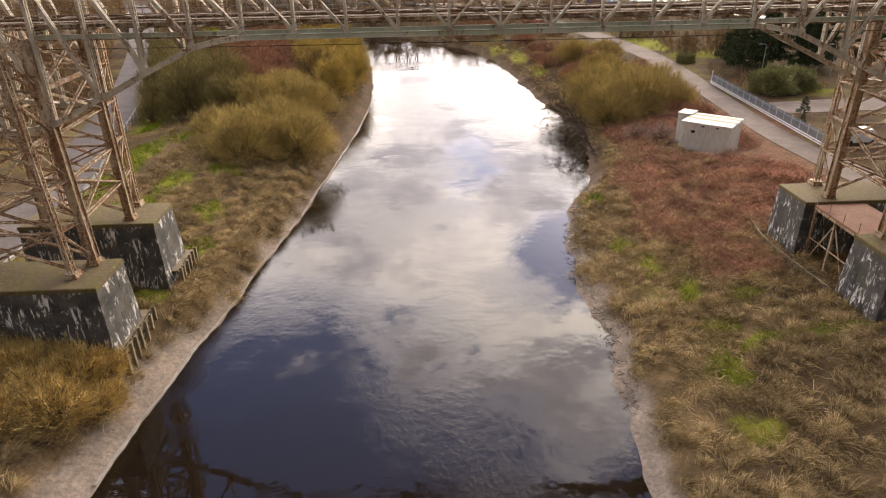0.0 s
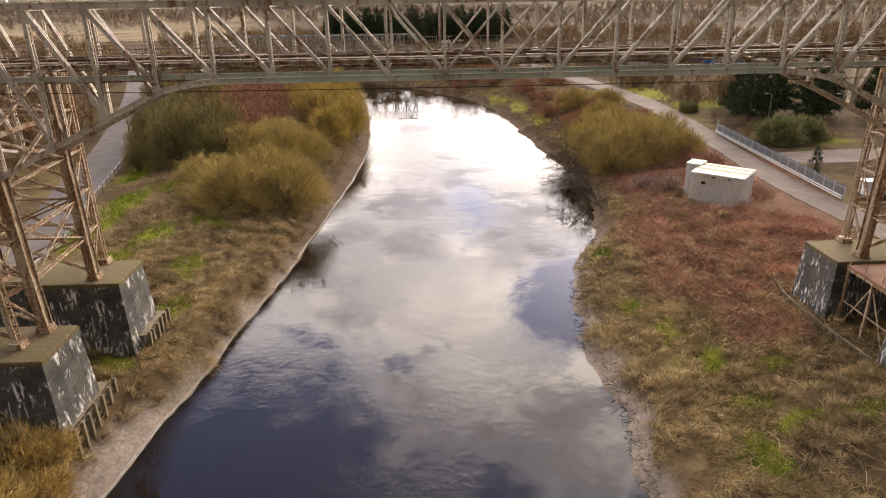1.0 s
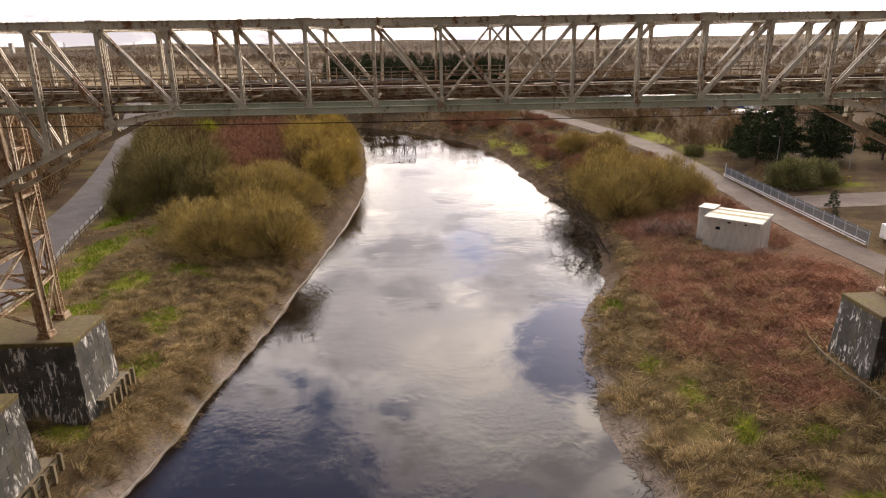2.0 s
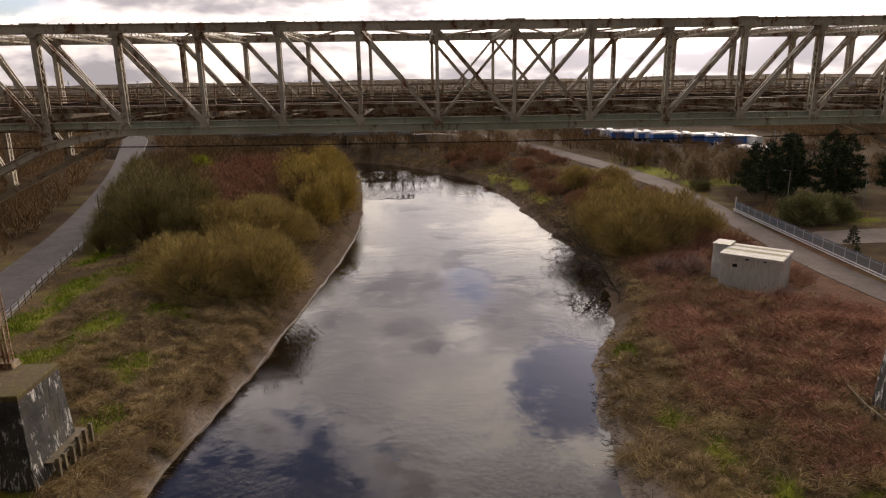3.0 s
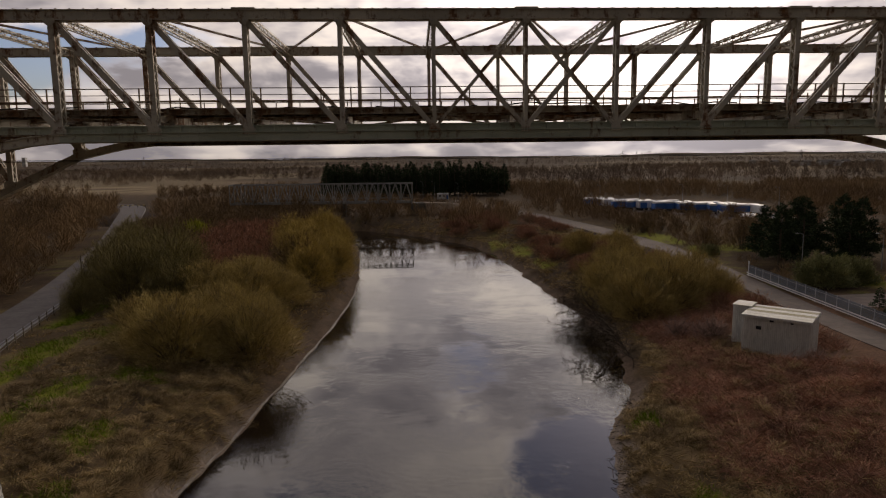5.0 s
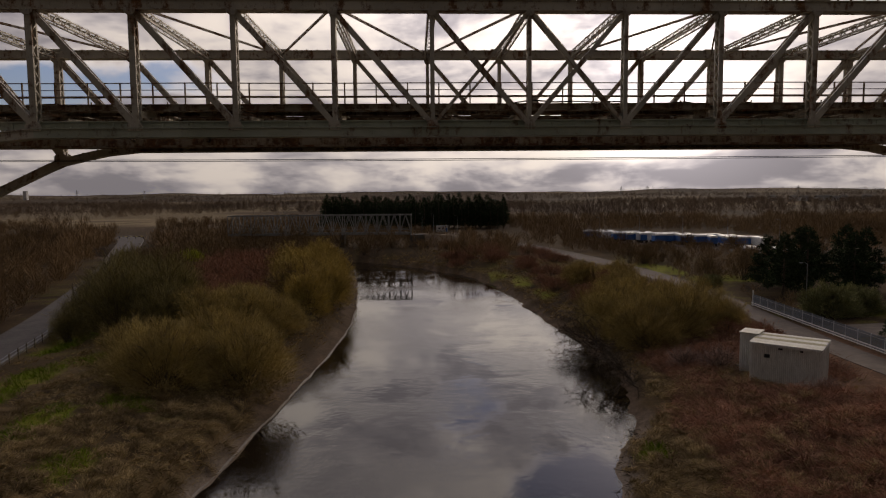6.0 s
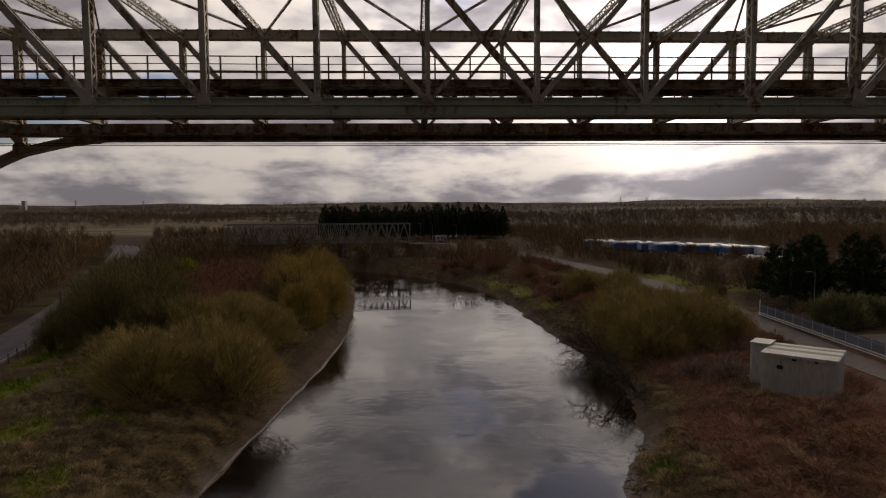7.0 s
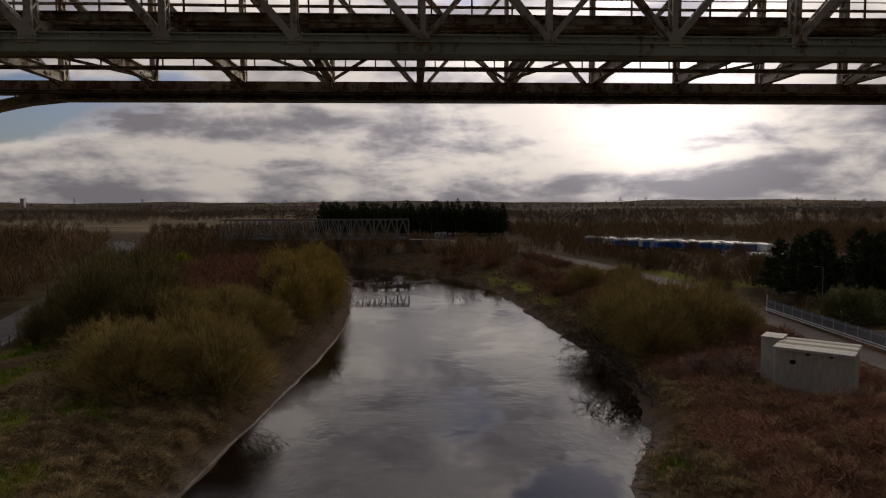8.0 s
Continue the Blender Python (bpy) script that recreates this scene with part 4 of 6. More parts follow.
def shrub_meshes(seed, r, h, twig_mat, dense=14000, wide=0.05, limbs=26, low=0.1, spread=0.8):
    """Many-stemmed bare shrub: stems arch up and out, fork twice, and fine twigs follow them."""
    rg = np.random.default_rng(seed)
    wood = Shape()
    starts, ends, heft_of = [], [], []

    def note(p, q, k=1.0):
        starts.append(p)
        ends.append(q)
        heft_of.append(np.linalg.norm(q - p) * k)

    for k in range(limbs):
        a, lean = k * 2.4 + rg.normal(0, 0.35), ((k + 0.5) / limbs) ** 0.6
        out = np.array([math.cos(a), math.sin(a), 0.0])
        reach, top = r * lean * spread * rg.uniform(0.8, 1.1), h * rg.uniform(0.66, 0.92) * (1 - 0.42 * lean ** 2.2)
        b = out * (r * 0.16 * lean) + np.array([0, 0, -0.15])
        e = out * reach + np.array([0, 0, top])
        c = out * (reach * 0.42) + np.array([rg.normal(0, 0.3), rg.normal(0, 0.3), top * 0.62])
        pts = [b * (1 - t) ** 2 + c * (2 * t * (1 - t)) + e * t * t for t in (0, 0.25, 0.5, 0.75, 1)]
        wood.tube(pts, [0.12, 0.095, 0.07, 0.04, 0.015], 5)
        for p, q in zip(pts[1:], pts[2:]):
            note(p, q)
        for q in range(6):
            t = rg.uniform(0.28, 0.95)
            s = b * (1 - t) ** 2 + c * (2 * t * (1 - t)) + e * t * t
            d = (e - b) / np.linalg.norm(e - b) * 0.6 + out * 0.25 * lean + rg.normal(0, 0.42, 3) + np.array([0, 0, 0.3])
            d /= np.linalg.norm(d)
            o = s + d * h * rg.uniform(0.16, 0.34)
            if o[2] < low * h:
                continue
            wood.tube([s, (s + o) / 2 + rg.normal(0, 0.07, 3), o], [0.04, 0.026, 0.01], 3)
            note(s, o, 1.6)
            for _ in range(2):
                s2 = s + (o - s) * rg.uniform(0.3, 0.9)
                d2 = d * 0.7 + rg.normal(0, 0.45, 3) + np.array([0, 0, 0.25])
                note(s2, s2 + d2 / np.linalg.norm(d2) * h * rg.uniform(0.08, 0.18), 2.2)
    starts, ends, heft_of = np.array(starts), np.array(ends), np.array(heft_of)
    skin = int(dense * 0.5)
    dense -= skin
    pick = rg.choice(len(starts), dense, p=heft_of / heft_of.sum())
    t = rg.uniform(0, 1, dense)[:, None]
    along = ends[pick] - starts[pick]
    base = starts[pick] + along * t + rg.normal(0, 0.07, (dense, 3))
    way = along / np.linalg.norm(along, axis=1, keepdims=True) * 0.8 + rg.normal(0, 0.36, (dense, 3)) + np.array([0, 0, 0.22])
    way /= np.linalg.norm(way, axis=1, keepdims=True)
    a, u = rg.uniform(0, 6.283, skin), rg.uniform(low * 0.3, 1.0, skin)
    el = np.arcsin(u)
    lump = 1 + 0.16 * np.sin(3 * a + seed) * np.cos(4 * el) + 0.12 * np.sin(5 * a + 2 * seed + 5 * el) + 0.08 * np.sin(9 * a - 7 * el)
    k = lump * (1 - 0.45 * rg.uniform(0, 1, skin) ** 1.4)
    dome = np.stack([np.cos(a) * np.cos(el) ** 0.6 * r * k * 0.95, np.sin(a) * np.cos(el) ** 0.6 * r * k * 0.95, (0.03 + 0.8 * u) * h * k], 1) + rg.normal(0, 0.25, (skin, 3))
    lean_out = np.stack([np.cos(a) * np.cos(el), np.sin(a) * np.cos(el), 0.35 + u], 1) + rg.normal(0, 0.45, (skin, 3))
    base = np.concatenate([base, dome])
    way = np.concatenate([way, lean_out / np.linalg.norm(lean_out, axis=1, keepdims=True)])
    dense = len(base)
    base[:, 2] = np.maximum(base[:, 2], 0.1)
    v, f = blades(base, way, rg.uniform(0.35, 1.05, dense) * (0.5 + h / 16), wide * rg.uniform(0.6, 1.3, dense), 0, rg, True)
    return wood, quad_mesh("crown", v, f, twig_mat)


def shrub_kind(label, category, seed, r, h, mat, **more):
    wood, crown = shrub_meshes(seed, r, h, mat, **more)
    ob = thing("shrub", label, category, "riverside shrubs")
    part("trunk", wood, BARK, ob)
    part("crown", crown, mat, ob)
    return ob


def plant(proto, rows):
    """Puts the prototype at the first row and copies at the rest: x, y, turn, scale."""
    for k, (x, y, turn, s) in enumerate(rows):
        m = Matrix.Translation((x, y, gz(x, y) - 0.1)) @ Matrix.Rotation(turn, 4, "Z")
        if k == 0:
            proto.matrix_basis = m
            proto.scale = (s, s, s)
        else:
            c = copy_thing(proto, m)
            c.scale = (s, s, s * (0.92 + 0.16 * ((k * 37) % 10) / 10))


olive = shrub_kind("dense olive-brown bare willow shrub on the river bank", "shrub", 11, 5.8, 7.2, OLIVE_TWIG, dense=26000, wide=0.032, low=0.2, limbs=34, spread=0.92)
plant(olive, [(-28.5, 92, 0, 1.0), (-20.5, 95, 1.2, 1.0), (-25, 101, 2.2, 1.05), (-33, 98, 3.0, 0.9),
              (32.6, 114, 0.7, 1.0), (37.5, 117, 1.9, 1.12), (32.0, 127, 2.9, 1.15), (42.5, 122, 4.0, 0.95), (31.2, 121, 5.0, 1.0), (37, 130, 0.2, 1.05), (45, 117, 1.0, 0.7)])
tall = shrub_kind("tall yellow-green bare willow by the water", "tree", 23, 5.0, 8.6, YELLOW_TWIG, dense=16000, wide=0.038, limbs=22, low=0.12)
plant(tall, [(-21, 137, 0, 1.0), (-18.5, 146, 1.4, 0.95), (-25, 150, 2.6, 1.05), (-20, 158, 3.3, 1.0), (-24, 168, 4.1, 1.0), (-28, 160, 5.0, 0.95), (-22, 178, 0.6, 1.0), (-27, 190, 1.7, 1.1), (-33, 178, 2.7, 1.0)])
brown = shrub_kind("bare brown thorn scrub, twiggy and dense", "shrub", 37, 5.4, 7.0, BROWN_TWIG, dense=3600, wide=0.05, limbs=12)
plant(brown, [(-36, 225, 2.5, 1.2), (-64, 212, 5.5, 1.2), (-40, 228, 0.9, 1.3), (-54, 232, 1.9, 1.3), (-70, 240, 2.9, 1.3), (-34, 246, 3.9, 1.2), (-48, 262, 4.9, 1.4), (-66, 270, 0.1, 1.4), (-88, 262, 1.0, 1.4),
              (-78, 130, 2.1, 1.1), (-86, 142, 3.0, 1.2), (-92, 158, 4.0, 1.2), (-100, 172, 5.1, 1.2), (-88, 118, 0.8, 1.2), (-104, 150, 1.8, 1.3), (-112, 182, 2.8, 1.3), (-116, 205, 3.8, 1.3), (-124, 222, 4.8, 1.3), (-76, 112, 5.8, 1.0), (-130, 190, 0.5, 1.3), (-128, 250, 1.5, 1.4), (-150, 240, 2.5, 1.4), (-148, 275, 3.5, 1.5), (-170, 300, 4.5, 1.5)])
red = shrub_kind("reddish bare dogwood scrub", "shrub", 41, 4.0, 3.6, RED_TWIG, dense=3200, wide=0.05, limbs=14, low=0.05, spread=0.95)
plant(red, [(-36, 132, 2.4, 0.9), (-41, 140, 3.4, 1.0), (-46, 148, 1.4, 1.1), (-34, 142, 0.4, 0.9), (-40, 150, 4.4, 1.1), (-35, 152, 5.4, 1.0), (-45, 158, 0, 1.2), (-38, 161, 1.0, 1.1), (-50, 164, 2.0, 1.2), (-43, 168, 3.0, 1.2), (-36, 171, 4.0, 1.1), (-54, 174, 5.0, 1.3), (-47, 177, 0.3, 1.3), (-40, 182, 1.3, 1.2),
            (-52, 186, 2.3, 1.4), (-45, 192, 3.3, 1.3), (-57, 194, 4.3, 1.4), (-50, 202, 5.3, 1.4), (-42, 204, 0.2, 1.3), (-56, 208, 1.2, 1.5), (-48, 213, 2.2, 1.5),
            (46, 108, 2.2, 0.8), (44, 113, 3.2, 0.8), (47.5, 120, 4.2, 0.8), (42, 100, 5.2, 0.55), (46, 132, 0.6, 0.9), (45, 142, 1.6, 0.9), (37, 104, 2.6, 0.6), (47, 100, 2.2, 0.5)])
willow = shrub_kind("tall dark olive bare willow with many upright stems", "tree", 97, 5.2, 11.0, DARK_WILLOW, dense=18000, wide=0.036, limbs=34, low=0.1, spread=0.8)
plant(willow, [(-45, 117, 0, 1.0), (-39, 121, 1.2, 1.05), (-47, 126, 2.3, 1.0), (-41, 129, 3.5, 0.95), (-51, 137, 4.4, 0.95), (-37, 114, 5.2, 0.75), (-60, 150, 0.7, 0.7), (-66.5, 165, 1.7, 0.7), (-73, 180, 2.7, 0.7), (-50, 112.5, 0.4, 0.5), (-53.6, 123, 1.1, 0.58), (-57.5, 135, 2.1, 0.64), (-62, 148, 3.1, 0.7)])
pale = shrub_kind("pale pinkish bare thorn bush", "shrub", 47, 2.6, 3.2, PALE_TWIG, dense=2600, limbs=18, wide=0.04)
plant(pale, [(36.5, 99, 0, 1.0), (33.5, 102, 1.3, 0.9), (41.8, 85.6, 2.3, 0.6)])
rusty = shrub_kind("clump of rust-gold dead reed grass", "grass clump", 53, 2.0, 2.4, GOLD_REED, dense=6000, limbs=40, wide=0.035, low=0.02, spread=0.95)
plant(rusty, [(-25.6, 36.5, 0, 1.0), (-28, 38.4, 1.0, 1.1), (-26.3, 39.4, 2.0, 0.9), (-29.5, 35.5, 3.0, 1.2), (-31.5, 38, 4.0, 1.1), (-27.3, 34, 5.0, 1.2), (-34, 36, 0.5, 1.3), (-30, 40.2, 0.9, 1.0), (-33, 40, 1.9, 1.1), (-36, 39, 2.9, 1.2), (-31, 33, 3.9, 1.3), (-35, 33, 4.9, 1.3)])
lime = shrub_kind("small lime-green bush in fresh leaf", "bush", 73, 2.4, 3.0, LIME_TWIG, dense=4000, limbs=8, wide=0.07)
plant(lime, [(-63, 196, 0, 1.9), (-65, 201, 1.0, 1.7)])
bushy = shrub_kind("rounded grey-green evergreen bush", "bush", 59, 4.4, 5.0, GREEN_TWIG, dense=15000, wide=0.10, low=0.02, spread=0.95, limbs=34)
plant(bushy, [(67, 126, 0, 1.0), (73, 128, 1.6, 0.85), (62, 160, 2.6, 0.5)])


def conifer_proto(name, label, seed, r, h, spread, dense, leaf=0.16):
    rg = np.random.default_rng(seed)
    wood = Shape().tube([(0, 0, -0.2), (0.1, 0.05, h * 0.4), (0, 0.1, h * 0.8), (0, 0, h)], [0.28, 0.2, 0.1, 0.03], 7)
    base, way, ln = [], [], []
    for k in range(46):
        z = h * (0.12 + 0.86 * k / 46)
        a = k * 2.4 + rg.normal(0, 0.3)
        reach = r * (1 - (z / h) ** spread) * rg.uniform(0.7, 1.1) + 0.25
        d = np.array([math.cos(a), math.sin(a), rg.uniform(-0.08, 0.22)])
        p0 = np.array([0, 0, z])
        wood.tube([p0, p0 + d * reach], [0.05, 0.015], 4)
        n = int(dense * reach)
        t = rg.uniform(0.15, 1.05, n) ** 0.7
        pts = p0 + d * (t * reach)[:, None] + rg.normal(0, 0.22, (n, 3)) * (0.5 + reach * 0.2)
        w = d * 0.5 + rg.normal(0, 0.6, (n, 3)) + np.array([0, 0, 0.25])
        base.append(pts)
        way.append(w / np.linalg.norm(w, axis=1, keepdims=True))
        ln.append(rg.uniform(0.3, 0.75, n))
    v, f = blades(np.concatenate(base), np.concatenate(way), np.concatenate(ln), leaf, 0.1, rg, True)
    ob = thing(name, label, "tree", "conifers")
    part("trunk", wood, BARK, ob)
    part("crown", quad_mesh("crown", v, f, PINE), PINE, ob)
    return ob


pine = conifer_proto("pine_tree", "dark green pine with spreading layered branches", 61, 4.8, 12.5, 1.6, 46)
plant(pine, [(70, 146, 0, 1.0), (77, 150, 1.0, 1.05), (84, 146, 2.0, 1.0), (80, 158, 3.0, 1.1), (90, 152, 4.0, 1.0), (93, 163, 5.0, 1.05), (72, 156, 0.4, 0.95), (100, 150, 1.2, 1.0)])
spruce = conifer_proto("spruce_tree", "tall dark spruce in a plantation", 67, 4.6, 17.0, 1.3, 22, 0.3)
rg = np.random.default_rng(3)
rows = []
for k in range(84):
    rows.append((-58 + 100 * (k % 28) / 27 + rg.normal(0, 0.9), 386 + 9 * (k // 28) + rg.normal(0, 2.0), rg.uniform(0, 6), rg.uniform(0.9, 1.2)))
plant(spruce, rows)

# the bare crowns that hang over the water on the east bank
def snag_meshes(seed, reach):
    """Dark limbs that arch out from the bank and fork down to fine drooping twigs."""
    rg = np.random.default_rng(seed)
    wood, starts, ways = Shape(), [], []

    def limb(p, d, length, r, depth):
        pts, rad, n = [p], [r], 4
        for q in range(n):
            d = d + rg.normal(0, 0.22, 3) + np.array([-0.03, 0, -0.07])
            d = d / np.linalg.norm(d)
            p = p + d * length / n
            p[2] = max(p[2], 0.1)
            pts.append(p.copy())
            rad.append(r * (1 - 0.7 * (q + 1) / n))
            if depth > 0:
                for _ in range(2):
                    starts.append(p + rg.normal(0, 0.1, 3))
                    ways.append(d + rg.normal(0, 0.5, 3))
            if depth < 2:
                for _ in range(1 if depth else 2):
                    limb(p.copy(), d * 0.8 + rg.normal(0, 0.5, 3), length * rg.uniform(0.4, 0.6), r * (0.5 - 0.06 * q), depth + 1)
        wood.tube(pts, rad, 4)

    for k in range(3):
        limb(np.array([0.6, (k - 1.0) * 1.6, 0.5]), np.array([-1.0, rg.normal(0, 0.5), 0.45 + 0.3 * k]) / 1.3, reach * rg.uniform(0.8, 1.1), 0.10, 0)
    ways = np.array(ways)
    ways /= np.linalg.norm(ways, axis=1, keepdims=True)
    v, f = blades(np.array(starts), ways, rg.uniform(0.5, 1.2, len(starts)), 0.028, 0.25, rg)
    return wood, quad_mesh("crown", v, f, BLACK_TWIG)


for k, (y, inset, reach, z) in enumerate(((99, 0.4, 3.6, 0.3), (105, 0.2, 5.2, 0.4), (111, 0.3, 5.6, 0.5), (117, 0.5, 5.0, 0.6), (124, 0.8, 4.0, 0.6))):
    snag = thing("fallen_tree", "bare dark tree leaning over the river", "tree", "trees over the water", at=(float(np.interp(y, YS, XR)) + inset, y, z))
    wood, crown = snag_meshes(19 + k, reach)
    part("trunk", wood, BLACK_BARK, snag)
    part("crown", crown, BLACK_TWIG, snag)


# ---- grass and brambles ----
def scatter(seed, n, x0, x1, y0, y1, rule):
    rg = np.random.default_rng(seed)
    x, y = rg.uniform(x0, x1, n), rg.uniform(y0, y1, n)
    k = rule(x, y, rg)
    return rg, x[k], y[k]


def tuft_field(name, seed, n, box, rule, per, mat, length, width, lean, lift, sag, label, jitter=0.35, simple=False):
    rg, x, y = scatter(seed, n, *box, rule)
    m = len(x)
    heading = rg.uniform(0, 2 * np.pi, m)
    cx, cy = np.repeat(x, per) + rg.normal(0, jitter, m * per), np.repeat(y, per) + rg.normal(0, jitter, m * per)
    hd = np.repeat(heading, per) + rg.normal(0, 0.7, m * per)
    k = m * per
    way = np.stack([np.cos(hd) * lean, np.sin(hd) * lean, np.full(k, lift)], 1) + rg.normal(0, 0.25, (k, 3))
    way /= np.linalg.norm(way, axis=1, keepdims=True)
    size = np.repeat(rg.uniform(0.55, 1.35, m), per)
    b = np.stack([cx, cy, ground_z(cx, cy) - 0.03], 1)
    v, f = blades(b, way, size * length * rg.uniform(0.6, 1.2, k), width * rg.uniform(0.6, 1.3, k), sag * rg.uniform(0.4, 1.3, k), rg, simple)
    tagged(new(name, quad_mesh(name, v, f, mat)), label, "grass", kind="stuff")


def grassy(x, y, rg):
    w, e = bank(x, y)
    d = np.maximum(w, e)
    p = 0.5 + 0.5 * wave(x, y, 0.7, 2.0)
    lo = np.where(e > w, np.interp(y, [50, 58, 80, 86], [1.5, 0.8, 0.8, 2.5]) + 1.4 * smooth(wave(x * 0 + 2, y, 0.33, 2.0), 0.0, 0.8) * (1 - smooth(y, 54, 60)), np.interp(y, [30, 45, 52, 80, 92, 120, 200], [2.7, 2.3, 0.35, 0.5, 1.5, 2.2, 2.2]))
    free = ~((x < -25.6) & (((y > 40.0) & (y < 46.3)) | ((y > 52.6) & (y < 58.8)))) & ~((x > 35) & (((y > 41.4) & (y < 48)) | ((y > 54.0) & (y < 60.5))))
    off_road = (x > np.interp(y, [-60, 30, 75, 98, 125, 157], [-43, -43, -45.5, -51.3, -58, -68.3]) + 0.5) & (x < 49)
    return (d > lo) & (rg.random(len(x)) < 0.25 + 0.75 * p) & free & off_road


def brambly(x, y, rg):
    w, e = bank(x, y)
    n1 = wave(x, y, 0.31, 1.0)
    su, sv = shed_uv(x, y)
    return (e > 6.0 + 2.5 * n1 + np.interp(y, [55, 75], [8, 0])) & (x < 49) & (y > 53 + 3 * n1) & ~((su > -3.4) & (su < 8.2) & (sv > -2.4) & (sv < 7.0)) & ~((x > 33.0) & (y < 61)) & ~((x > 43) & (y > 82) & (y < 92))


def greens(x, y, rg):
    near = np.full(x.shape, 9.0)
    for gx, gy, rx, ry in GREENS:
        near = np.minimum(near, ((x - gx) / rx) ** 2 + ((y - gy) / ry) ** 2 + 0.35 * wave(x, y, 0.83, 4.0) + 0.3 * wave(x, y, 2.1, 6.0))
    return grassy(x, y, rg) & (near < 0.9)


def tussock_field(name, seed, n, box, rule, per, mat, label):
    """Big combed tussocks: long blades that arch out of a mound and lie over."""
    rg, x, y = scatter(seed, n, *box, rule)
    m = len(x)
    big = np.repeat(rg.uniform(0.55, 1.25, m), per)
    wind = np.repeat(0.5 + 1.5 * wave(x, y, 0.21, 3.0) + rg.normal(0, 0.35, m), per)
    k = m * per
    a = rg.uniform(0, 2 * np.pi, k)
    rad = np.abs(rg.normal(0, 0.36, k)) * big
    cx, cy = np.repeat(x, per) + rad * np.cos(a), np.repeat(y, per) + rad * np.sin(a)
    way = np.stack([0.45 * np.cos(a) + 0.55 * np.cos(wind), 0.45 * np.sin(a) + 0.55 * np.sin(wind), np.full(k, 0.75)], 1) + rg.normal(0, 0.13, (k, 3))
    way /= np.linalg.norm(way, axis=1, keepdims=True)
    b = np.stack([cx, cy, ground_z(cx, cy) - 0.02 + 0.3 * big * np.exp(-(rad / 0.5) ** 2)], 1)
    v, f = blades(b, way, big * 1.75 * rg.uniform(0.5, 1.15, k), 0.028 * rg.uniform(0.6, 1.3, k), rg.uniform(0.55, 0.9, k), rg)
    tagged(new(name, quad_mesh(name, v, f, mat)), label, "grass", kind="stuff")


def tussocky(x, y, rg):
    near = np.full(x.shape, 9.0)
    for gx, gy, rx, ry in GREENS:
        near = np.minimum(near, ((x - gx) / rx) ** 2 + ((y - gy) / ry) ** 2)
    return grassy(x, y, rg) & (near > 0.8)


tussock_field("tussock_grass", 6, 6600, (-40, 40, 22, 100), tussocky, 110, DRY_GRASS, "combed straw-coloured tussocks lying over on the banks")
tuft_field("dry_grass", 1, 10500, (-36, 40, 22, 104), grassy, 14, DRY_GRASS, 1.35, 0.045, 0.9, 0.7, 0.55, "dry straw-coloured tussock grass on the banks", 0.26)
tuft_field("brown_grass", 2, 7000, (-58, 48, 34, 150), grassy, 10, RUST_GRASS, 0.8, 0.05, 0.7, 0.8, 0.5, "brown withered grass and dock stems")
tuft_field("brambles", 3, 15000, (20, 49, 52, 112), brambly, 12, RED_TWIG, 2.0, 0.042, 0.8, 0.9, 0.62, "tangled red-brown bramble canes", 0.5)
tuft_field("green_grass", 4, 42000, (-50, 40, 34, 120), greens, 9, GREEN_GRASS, 0.5, 0.06, 0.6, 0.9, 0.25, "patches of fresh green grass", 0.35, True)

def far_grassy(x, y, rg):
    w, e = bank(x, y)
    lo = np.where(e > w, 1.2, 2.8)
    return (np.maximum(w, e) > lo) & (np.maximum(w, e) < 30) & (x < 49) & (x > np.interp(y, [98, 125, 157, 198, 318], [-49, -57, -68, -86, -130]) + 1)


tuft_field("bank_grass", 5, 9000, (-60, 49, 100, 250), far_grassy, 10, RUST_GRASS, 1.1, 0.09, 0.8, 0.75, 0.5, "rough brown grass on the banks upstream", 0.5)

# far woods: small clumps by the thousand
rg = np.random.default_rng(9)


per_clump = 70


def far_wood(name, n, x0, x1, y0, y1, rule, h0, h1, mat, label):
    x, y = rg.uniform(x0, x1, n), rg.uniform(y0, y1, n)
    k = rule(x, y)
    x, y = x[k], y[k]
    m = len(x)
    per = per_clump
    hh = rg.uniform(h0, h1, m)
    cx, cy = np.repeat(x, per), np.repeat(y, per)
    r = np.repeat(hh, per) * 0.36
    a, t = rg.uniform(0, 6.283, m * per), rg.uniform(0, 1, m * per)
    tall = np.repeat(hh, per)
    rad = r * 0.75 * np.sqrt(np.clip(1 - (t - 0.4) ** 2 / 0.42, 0, 1)) * rg.uniform(0.0, 1, m * per)
    px, py = cx + rad * np.cos(a), cy + rad * np.sin(a)
    z = ground_z(cx, cy) + tall * (0.02 + 0.62 * t)
    b = np.stack([px, py, z], 1)
    fan = 0.2 + 0.7 * rad / (r + 0.01)
    way = np.stack([np.cos(a) * fan, np.sin(a) * fan, np.full(m * per, 0.8)], 1) + rg.normal(0, 0.28, (m * per, 3))
    way /= np.linalg.norm(way, axis=1, keepdims=True)
    v, f = blades(b, way, tall * rg.uniform(0.16, 0.34, m * per), tall * 0.024, 0.1, rg, True)
    tagged(new(name, quad_mesh(name, v, f, mat)), label, "woodland", kind="stuff")


